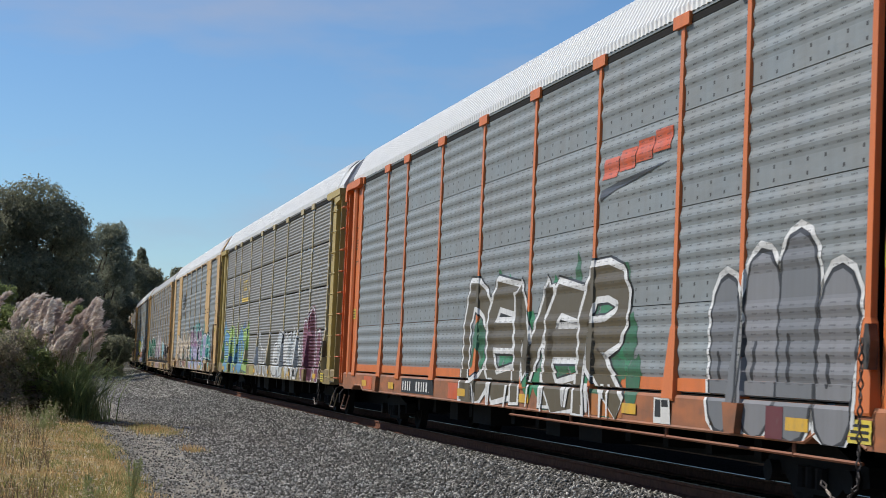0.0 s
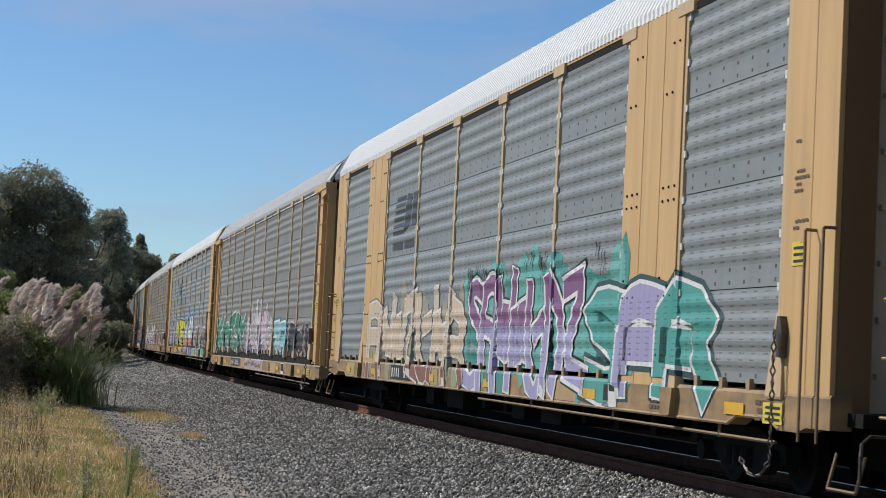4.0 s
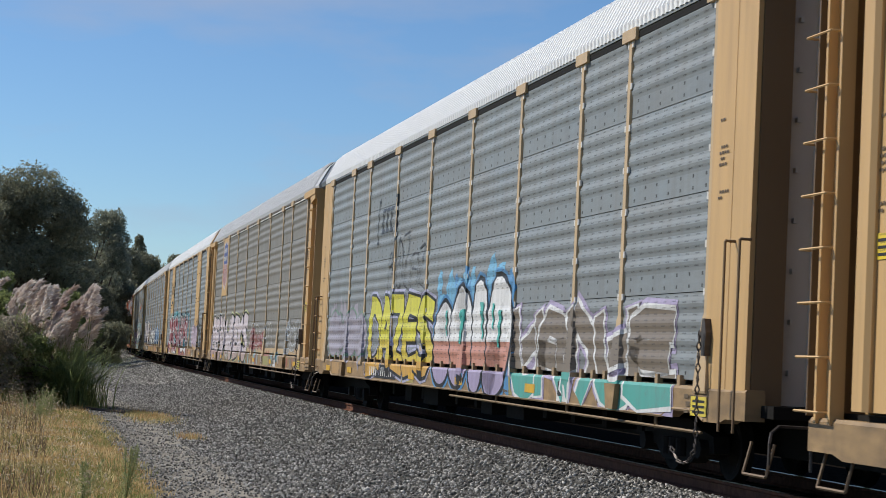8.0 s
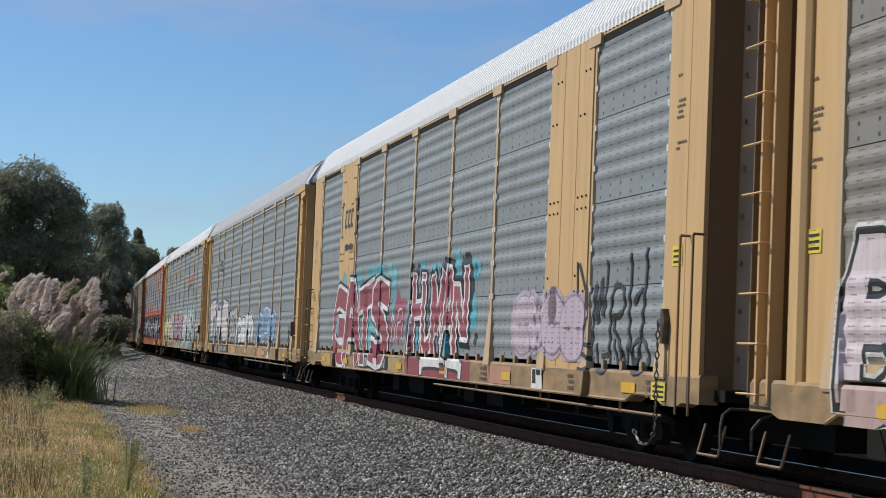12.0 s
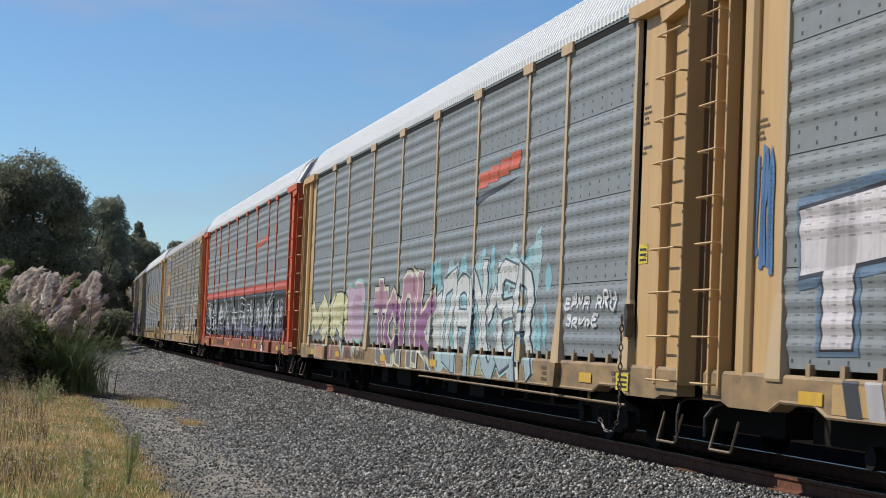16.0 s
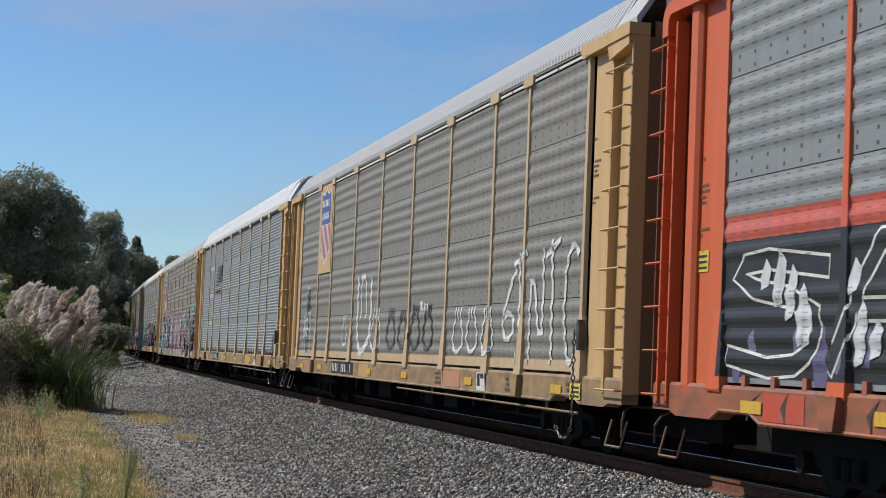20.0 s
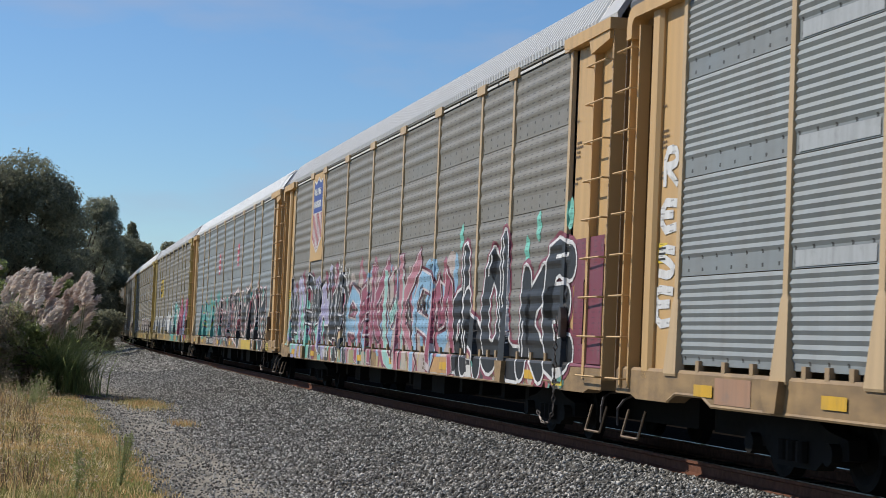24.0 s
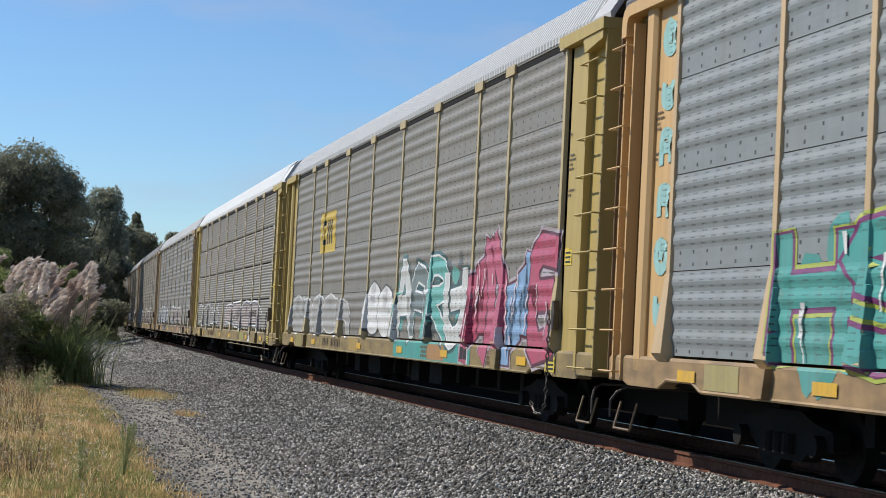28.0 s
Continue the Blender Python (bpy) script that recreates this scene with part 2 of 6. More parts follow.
def gone(t):
    """Metres that the train has moved by t seconds."""
    return -41.936 + 13.7519 * t + 0.0062839 * t * t


# ---- ground: one sheet from the ballast to the horizon ----
rng = np.random.default_rng(5)


def ground_z(s, d):
    """Height of the ground beside the track: ballast crown, shoulder, gravel path, grassy verge."""
    a = abs(d)
    z = np.interp(a, [0, 0.9, 1.05, 1.7, 1.95, 3.3, 4.4, 6.4, 7.6, 12, 30, 200, 4000], [-0.19, -0.19, -0.15, -0.15, -0.24, -0.47, -0.52, -0.50, -0.44, -0.40, -0.2, 0.4, 1.0])
    # unseen rise on the far side, added to shape the light under the train
    if d < -2.2:
        z += float(np.interp(a, [2.2, 9.0, 15.0, 40.0], [0.0, -0.1, 0.6, 2.5]))
    if d > 0:
        z += 0.05 * noise.noise((s * 0.21, d * 0.4, 3.0)) * min(1.0, max(0.0, (a - 1.8) / 1.5))
        z += 0.022 * noise.noise((s * 1.3, d * 1.6, 7.0)) * (a > 1.7)
    return float(z)


def ground_at(s, d):
    x, y, _ = on_track(s, d)
    return x, y, ground_z(s, d)


s_steps = np.r_[-3000, -1500, -700, -300, -120, -50, -20, 0:14:2, 14:80:0.35, 80:200:2.5, 200:600:25, 700, 900, 1300, 2000, 3000]
d_steps = np.r_[-2500, -900, -300, -100, -40, -15, -8, -5.5, -4.5, -3.6, -3.0, -2.2, -1.5, 0, 0.9, 1.05, 1.2, 1.45, 1.7:9:0.22, 9:14:0.5, 15, 18, 24, 35, 60, 120, 300, 900, 2500]
verts = [ground_at(s, d) for s in s_steps for d in d_steps]
nd = len(d_steps)
faces = [(i * nd + j, i * nd + j + 1, (i + 1) * nd + j + 1, (i + 1) * nd + j) for i in range(len(s_steps) - 1) for j in range(nd - 1)]


def ground_material():
    n = Nodes("ballast_gravel_and_grass", 0.9)
    n.shader.inputs["Specular IOR Level"].default_value = 0.0
    green = n.attribute("verge")
    stones = n.tree.nodes.new("ShaderNodeTexVoronoi")
    stones.inputs["Scale"].default_value = 21.0
    n.put(n.where, stones.inputs["Vector"])
    tone = n.axes(stones.outputs["Color"])[0]
    edge = n.ramp(stones.outputs["Distance"], 0.15, 0.65)
    broad = n.noise(0.5, 5.0)
    grey = n.mix(tone, (0.055, 0.054, 0.050), (0.23, 0.222, 0.205))
    grey = n.mix(n.math("MULTIPLY", edge, 0.75), grey, (0.03, 0.03, 0.03))
    dust = n.attribute("dust")
    grey = n.mix(n.math("MULTIPLY", dust, n.ramp(n.noise(1.6, 6.0), 0.3, 0.55, 0.45, 0.95)), grey, (0.35, 0.32, 0.27))
    # near-black ground under and behind the train: its shade, put into the colour
    grey = n.mix(n.attribute("under_shade"), grey, n.mix(tone, (0.006, 0.005, 0.004), (0.02, 0.016, 0.013)))
    straw = n.mix(n.ramp(n.noise(3.0, 6.0), 0.35, 0.65), (0.24, 0.165, 0.075), (0.46, 0.31, 0.14))
    straw = n.mix(n.ramp(broad, 0.4, 0.58, 0.0, 0.85), straw, (0.11, 0.13, 0.035))
    straw = n.mix(n.ramp(n.noise(40.0, 3.0), 0.4, 0.7, 0.0, 0.5), straw, (0.06, 0.05, 0.025))
    fac = n.ramp(n.math("ADD", green, n.math("MULTIPLY", n.math("SUBTRACT", n.noise(2.2, 6.0), 0.5), 0.9)), 0.4, 0.6)
    return n.bump(n.math("ADD", stones.outputs["Distance"], n.noise(60.0)), 0.6, 0.03).done(n.mix(fac, grey, straw))


GROUND = ground_material()
ground = new("ground", raw_mesh("ground", verts, faces, GROUND, True))
tagged(ground, "grey stone ballast and gravel path beside dry straw-coloured grass", "ground", kind="structure")
verge = ground.data.attributes.new("verge", "FLOAT", "POINT")
dust = ground.data.attributes.new("dust", "FLOAT", "POINT")
under_shade = ground.data.attributes.new("under_shade", "FLOAT", "POINT")
grid = [(s, d) for s in s_steps for d in d_steps]


def tuft_near(s, d):
    """Closeness to the two islands of grass on the gravel."""
    return max(math.exp(-((s - 44.0) / 1.9) ** 2 - ((d - 5.5) / 0.42) ** 2), 0.8 * math.exp(-((s - 35.7) / 0.6) ** 2 - ((d - 5.3) / 0.2) ** 2))


verge.data.foreach_set("value", [float(np.clip(max((abs(d) - (6.75 if d > 0 else 30.0) - 0.35 * noise.noise((s * 0.3, 2.0, 1.0))) * 1.1 + 0.5, tuft_near(s, d) * 1.1), 0, 1)) for s, d in grid])
dust.data.foreach_set("value", [float(np.clip(math.exp(-((d - 5.75) / 1.15) ** 2), 0, 1)) for s, d in grid])


# mask of the painted shade: from the near rail across to the far side
under_shade.data.foreach_set("value", [float(np.clip((1.12 - d) / 0.2, 0, 1)) * (d > -30.0) for s, d in grid])


def scatter_stones(count, s0, s1, d0, d1, small, large, seed):
    """Angular chips lying on the ground, joined."""
    r = np.random.default_rng(seed)
    s = s0 + (s1 - s0) * r.random(count) ** 1.5
    d = r.uniform(d0, d1, count)
    base = np.array([(1, 0, 0), (-1, 0, 0), (0, 1, 0), (0, -1, 0), (0, 0, 0.8), (0, 0, -0.8)], float)
    tri = np.array([(0, 2, 4), (2, 1, 4), (1, 3, 4), (3, 0, 4), (2, 0, 5), (1, 2, 5), (3, 1, 5), (0, 3, 5)])
    size = r.uniform(small, large, count)
    q = r.normal(0, 1, (count, 4))
    w, x, y, z = (q / np.linalg.norm(q, axis=1, keepdims=True)).T
    turn = np.stack([1 - 2 * (y * y + z * z), 2 * (x * y - z * w), 2 * (x * z + y * w), 2 * (x * y + z * w), 1 - 2 * (x * x + z * z), 2 * (y * z - x * w),
                     2 * (x * z - y * w), 2 * (y * z + x * w), 1 - 2 * (x * x + y * y)], -1).reshape(-1, 3, 3)
    shape = base[None] * (size[:, None] * r.uniform(0.5, 1.3, (count, 6)))[:, :, None]
    foot = np.array([ground_at(a, b) for a, b in zip(s, d)])
    out = np.einsum("nij,nkj->nki", turn, shape) + foot[:, None] + np.stack([0 * size, 0 * size, size * 0.25], -1)[:, None]
    idx = (np.arange(count)[:, None, None] * 6 + tri[None]).reshape(-1, 3)
    return out.reshape(-1, 3), idx


def stones_material():
    n = Nodes("crushed_stone", 0.85)
    v = n.island()
    c = n.mix(n.math("POWER", v, 2.1), (0.07, 0.067, 0.061), (0.62, 0.595, 0.55))
    c = n.mix(n.ramp(n.noise(60.0), 0.4, 0.7, 0.0, 0.4), c, (0.17, 0.155, 0.135))
    return n.done(c)


STONES = stones_material()
for name, label, args in (("ballast_stones", "crushed grey ballast stones heaped beside the track", (75000, 17, 90, 0.98, 5.6, 0.011, 0.036, 1)),
                          ("path_gravel", "fine pale gravel strewn over the trackside path", (15000, 17, 62, 4.8, 6.9, 0.009, 0.026, 2)),
                          ("far_ballast", "crushed grey ballast farther along the track", (26000, 75, 190, 1.0, 6.4, 0.03, 0.075, 3))):
    v, f = scatter_stones(*args)
    me = bpy.data.meshes.new(name)
    me.vertices.add(len(v)), me.loops.add(f.size), me.polygons.add(len(f))
    me.vertices.foreach_set("co", v.ravel()), me.loops.foreach_set("vertex_index", f.ravel())
    me.polygons.foreach_set("loop_start", np.arange(len(f)) * 3)
    me.update(calc_edges=True)
    me.materials.append(STONES)
    tagged(new(name, me), label, "gravel", kind="stuff")

# ---- the track ----
track = tagged(new("railway_track"), "curved railway track with rusty steel rails on timber ties", "railway track", kind="structure")


def rail(d):
    profile = [(-0.075, -0.172), (0.075, -0.172), (0.075, -0.155), (0.014, -0.135), (0.014, -0.045), (0.037, -0.033), (0.037, 0.0), (-0.037, 0.0), (-0.037, -0.033), (-0.014, -0.045), (-0.014, -0.135), (-0.075, -0.155)]
    ss = np.r_[-600:-20:20, -20:200:4, 200:620:20]
    v, f, n = [], [], len(profile)
    for s in ss:
        for p, z in profile:
            x, y, _ = on_track(s, d + p)
            v.append((x, y, z))
    for i in range(len(ss) - 1):
        for j in range(n):
            f.append((i * n + j, (i + 1) * n + j, (i + 1) * n + (j + 1) % n, i * n + (j + 1) % n))
    me = raw_mesh("rail", v, f, RUST)
    me.materials.append(RAIL_TOP)
    for p in me.polygons:
        p.material_index = 1 if all(abs(me.vertices[i].co.z) < 0.001 for i in p.vertices) else 0
    return me


for d, label in ((0.755, "rusty steel rail with a polished head"), (-0.755, "")):
    part("rail", rail(d), RUST, track, label)
tie_mesh = mesh_of("tie", box(bmesh.new(), -0.115, 0.115, -1.3, 1.3, -0.35, -0.165), TIE)
for i in range(150):
    s = 12 + i * 0.56
    x, y, a = on_track(s)
    ob = part("tie", tie_mesh, TIE, track)
    ob.matrix_basis = pose(x, y, random.uniform(-0.01, 0.01), 0, 0, 90 - math.degrees(a) + random.uniform(-1, 1))

# ---- plants ----


def leaf_material(name, dark, light, rough=0.6, patches=()):
    n = Nodes(name, rough)
    c = n.mix(n.island(), dark, light)
    c = n.mix(n.ramp(n.noise(0.35, 3.0), 0.35, 0.65, 0.0, 0.5), c, dark)
    for i, tint in enumerate(patches):
        where = n.moved(n.where, (13.0 * i + 5.0, 7.0, 3.0))
        c = n.mix(n.ramp(n.noise(0.9 + 0.5 * i, 4.0, where), 0.48, 0.60, 0.0, 0.8), c, tint)
    n.shader.inputs["Subsurface Weight"].default_value = 0.0
    mix = n.tree.nodes.new("ShaderNodeMixShader")
    thin = n.tree.nodes.new("ShaderNodeBsdfTranslucent")
    n.put(c, thin.inputs["Color"])
    mix.inputs[0].default_value = 0.55
    n.tree.links.new(n.shader.outputs[0], mix.inputs[1]), n.tree.links.new(thin.outputs[0], mix.inputs[2])
    n.tree.links.new(mix.outputs[0], n.tree.nodes["Material Output"].inputs["Surface"])
    return n.done(c)


OAK = leaf_material("oak_leaves", (0.165, 0.172, 0.118), (0.345, 0.34, 0.225))
GUM = leaf_material("gum_leaves", (0.20, 0.215, 0.155), (0.42, 0.43, 0.32))
BUSH = leaf_material("bush_leaves", (0.13, 0.16, 0.06), (0.32, 0.37, 0.14))
TWIG = leaf_material("twiggy_brush", (0.19, 0.165, 0.125), (0.46, 0.41, 0.32), 0.85, ((0.25, 0.28, 0.12),))
BLADE = leaf_material("pampas_blades", (0.14, 0.19, 0.07), (0.40, 0.45, 0.20))
PLUME = leaf_material("pampas_plumes", (0.64, 0.53, 0.46), (1.0, 0.96, 0.90), 0.8, ((0.52, 0.40, 0.34),))
STRAW = leaf_material("dry_grass", (0.34, 0.24, 0.12), (0.66, 0.48, 0.25), 0.8, ((0.22, 0.25, 0.09), (0.52, 0.29, 0.14), (0.78, 0.62, 0.36)))
GREEN = leaf_material("green_grass", (0.14, 0.17, 0.055), (0.30, 0.31, 0.12), 0.7, ((0.36, 0.30, 0.14),))
SEED = leaf_material("oat_heads", (0.38, 0.31, 0.21), (0.66, 0.56, 0.42), 0.8)
YELLOW = leaf_material("yellow_petals", (0.6, 0.45, 0.03), (0.8, 0.65, 0.06), 0.6)
WEED = leaf_material("weed_leaves", (0.24, 0.27, 0.12), (0.44, 0.46, 0.24), 0.7)
BARK = mat_plain("bark", (0.12, 0.095, 0.075), 0.9, 0.0, 6.0, 0.4, 0.5)


def leaves(centres, normals, size, seed, long=1.0):
    """One small bent leaf-spray a centre: verts and faces."""
    r = np.random.default_rng(seed)
    n = len(centres)
    up = normals + r.normal(0, 0.6, (n, 3))
    up /= np.linalg.norm(up, axis=1, keepdims=True)
    side = np.cross(up, r.normal(0, 1, (n, 3)))
    side /= np.linalg.norm(side, axis=1, keepdims=True)
    other = np.cross(up, side)
    w = (size * r.uniform(0.5, 1.3, (n, 1)))
    a, b = side * w * long, other * w * 0.6
    lift = up * w * 0.25
    v = np.stack([centres - a, centres + b * 0.9 + lift, centres + a, centres - b + lift], 1).reshape(-1, 3)
    f = (np.arange(n)[:, None] * 4 + np.arange(4)).tolist()
    return v.tolist(), f


def limb(bm, a, b, ra, rb, bend, seed, sides=7, steps=5):
    """A tapered, crooked limb."""
    r = random.Random(seed)
    a, b = Vector(a), Vector(b)
    rings = []
    turn = (b - a).to_track_quat("Z", "Y")
    for i in range(steps + 1):
        k = i / steps
        c = a.lerp(b, k) + Vector((r.uniform(-bend, bend), r.uniform(-bend, bend), 0)) * math.sin(math.pi * k)
        rad = ra + (rb - ra) * k
        rings.append([bm.verts.new(c + turn @ Vector((rad * math.cos(j * math.tau / sides), rad * math.sin(j * math.tau / sides), 0))) for j in range(sides)])
    for p, q in zip(rings, rings[1:]):
        for j in range(sides):
            bm.faces.new((p[j], p[(j + 1) % sides], q[(j + 1) % sides], q[j]))
    return bm


def tree(name, label, x, y, blobs, material, leaf, count, seed, trunk=0.4):
    """blobs: crown lobes as (dx, dy, z, rx, rz), in metres from the tree's foot."""
    r = np.random.default_rng(seed)
    root = tagged(new(name), label, "tree")
    root.location = (x, y, -0.3)
    bm = bmesh.new()
    top = max(b[2] for b in blobs)
    limb(bm, (0, 0, -0.4), (0.3, 0, top * 0.75), trunk, trunk * 0.3, 0.4, seed, 9, 8)
    part("trunk", bm, BARK, root, smooth=True)
    for i, (dx, dy, z, rx, rz) in enumerate(blobs):
        part("limb", limb(bmesh.new(), (0.1, 0, top * r.uniform(0.2, 0.5)), (dx, dy, z), trunk * 0.35, 0.04, 0.5, seed + i), BARK, root, smooth=True)
    size = np.array([rx * rx * rz for _, _, _, rx, rz in blobs]) ** 0.67
    pick = r.choice(len(blobs), count, p=size / size.sum())
    way = r.normal(0, 1, (count, 3))
    way /= np.linalg.norm(way, axis=1, keepdims=True)
    b = np.array(blobs)[pick]
    # lobed surface: clumps stand out and gaps stay open
    bump = np.array([noise.noise((w[0] * 2.6 + p * 3.7, w[1] * 2.6, w[2] * 2.6)) + 0.5 * noise.noise((w[0] * 6 + p, w[1] * 6, w[2] * 6)) for w, p in zip(way, pick)])
    rad = (0.80 + 0.32 * bump + 0.10 * r.normal(0, 1, count)).clip(0.15, 1.25)
    c = np.stack([b[:, 0] + way[:, 0] * b[:, 3] * rad, b[:, 1] + way[:, 1] * b[:, 3] * rad, b[:, 2] + way[:, 2] * b[:, 4] * rad], 1)
    keep = c[:, 2] > 0.15
    v, f = leaves(c[keep], way[keep], leaf, seed)
    part("crown", raw_mesh("crown", v, f, material), material, root)
    return root


def lobes(width, low, high, count, seed, lean=0.0, flat=0.75):
    """Crown lobes that fill a rounded outline of that width between two heights."""
    r = random.Random(seed)
    out = []
    for i in range(count):
        k = (i + 0.5) / count
        z = low + (high - low) * k
        half = width / 2 * math.sqrt(max(0.08, 1 - (2 * k - 0.75) ** 2 / 1.8))
        a = r.uniform(0, math.tau)
        rad = half * r.uniform(0.25, 0.8)
        size = width * r.uniform(0.17, 0.26)
        out.append((math.cos(a) * rad + lean * k, math.sin(a) * rad, min(z, high - size * flat), size, size * flat))
    return out


def by_sight(px, depth):
    """Sideways place of a line of sight at a depth, from its bearing in thousandths."""
    return px / 1000 * depth


# bearings in thousandths to the right of straight ahead
tree("oak_tree", "broad dark-green oak with a dense rounded crown", by_sight(-228, 132), 132, lobes(8.8, 1.2, 12.6, 22, 3) + [(0.2, -0.5, 12.2, 2.6, 1.9), (2.3, 0, 10.6, 2.1, 1.8), (-2.4, 0, 11.6, 2.3, 1.8), (3.4, 0, 8.8, 1.9, 1.7), (3.6, -0.4, 6.4, 1.9, 1.8)], OAK, 0.105, 82800, 11, 0.5)
tree("oak_tree", "broad dark-green oak with a dense rounded crown", by_sight(-266, 128), 128, lobes(8.0, 1.2, 12.4, 16, 4), OAK, 0.112, 41400, 12, 0.5)
tree("gum_tree", "tall pale-leaved gum tree with an open crown", by_sight(-190, 150), 150, lobes(5.0, 2.0, 12.4, 18, 5, 0.5, 1.0), GUM, 0.093, 32199, 13, 0.28)
tree("oak_tree", "dark-green oak with a low spreading crown", by_sight(-201, 146), 146, lobes(6.0, 0.2, 11.0, 19, 6), OAK, 0.112, 39100, 14, 0.35)
tree("oak_tree", "dark-green oak with a low spreading crown", by_sight(-184, 158), 158, lobes(6.4, 0.2, 9.6, 16, 26), OAK, 0.112, 36800, 24, 0.3)
tree("oak_tree", "dark-green oak standing close beside the railway", by_sight(-177, 330), 330, lobes(11, 0.5, 18.5, 20, 7), OAK, 0.223, 32199, 15, 0.5)
tree("oak_tree", "dark-green oak standing close beside the railway", by_sight(-167, 440), 440, lobes(13, 1, 23.5, 20, 8), OAK, 0.279, 32199, 16, 0.6)
tree("pine_tree", "dark conifer with a narrow pointed top", by_sight(-167, 452), 452, [(0, 0, 10, 3.4, 4), (0.2, 0, 15, 2.8, 3.5), (0, 0, 20, 2.3, 3), (0.1, 0, 24.0, 1.9, 2.4), (0, 0, 26.6, 1.2, 1.7)], OAK, 0.248, 14949, 17, 0.4)
tree("gum_tree", "distant hazy gum tree with a rounded crown", by_sight(-145, 640), 640, lobes(17, 8, 33, 18, 9), OAK, 0.372, 21850, 18, 0.6)
tree("gum_tree", "distant hazy gum tree with a rounded crown", by_sight(-153, 610), 610, lobes(16, 3, 27, 14, 10), OAK, 0.372, 18400, 19, 0.6)
tree("shrub", "rounded mid-green shrub below the oaks", by_sight(-207, 112), 112, lobes(4.6, -0.2, 4.6, 14, 21), BUSH, 0.081, 27599, 20, 0.15)
tree("shrub", "dark brush under the trees", by_sight(-184, 116), 116, lobes(4.0, -0.3, 2.8, 10, 22), OAK, 0.087, 18400, 23, 0.15)
tree("shrub", "yellow-green shrub at the edge of the oaks", by_sight(-246, 100), 100, lobes(3.6, 0.0, 5.2, 12, 27), BUSH, 0.081, 20700, 28, 0.15)
tree("gum_tree", "distant gum tree with a broad rounded crown", by_sight(-160, 520), 520, lobes(18, 2, 23, 18, 45), OAK, 0.34, 18000, 46, 0.5)
tree("gum_tree", "distant gum tree with a broad rounded crown", by_sight(-151, 565), 565, lobes(18, 3, 26, 18, 47), OAK, 0.36, 18000, 48, 0.5)


def woods(name, label, spots, material, leaf, seed):
    r = np.random.default_rng(seed)
    vs, fs = [], []
    for x, y, rx, h in spots:
        n = int(260 * rx)
        way = r.normal(0, 1, (n, 3))
        way /= np.linalg.norm(way, axis=1, keepdims=True)
        rad = 0.85 + 0.3 * np.array([noise.noise((w[0] * 2.2 + x, w[1] * 2.2 + y, w[2] * 2.2)) for w in way])[:, None]
        c = np.array((x, y, h * 0.5)) + way * rad * np.array((rx, rx, h * 0.5))
        v, f = leaves(c, way, leaf, int(seed + abs(x) * 3))
        fs += [[i + len(vs) for i in q] for q in f]
        vs += v
    tagged(new(name, raw_mesh(name, vs, fs, material)), label, "woods", kind="stuff")


rr = random.Random(8)
spots = []
for i in range(34):
    s = 170 + i * 16
    d = 10 + rr.uniform(0, 12)
    x, y, _ = on_track(s, d + 4)
    spots.append((x, y, rr.uniform(4, 6), rr.uniform(6, 11)))
for i in range(40):
    spots.append((-rr.uniform(60, 260), rr.uniform(160, 420), rr.uniform(6, 9), rr.uniform(9, 16)))
woods("distant_woods", "dark mass of distant trees along the railway", spots, OAK, 0.55, 40)


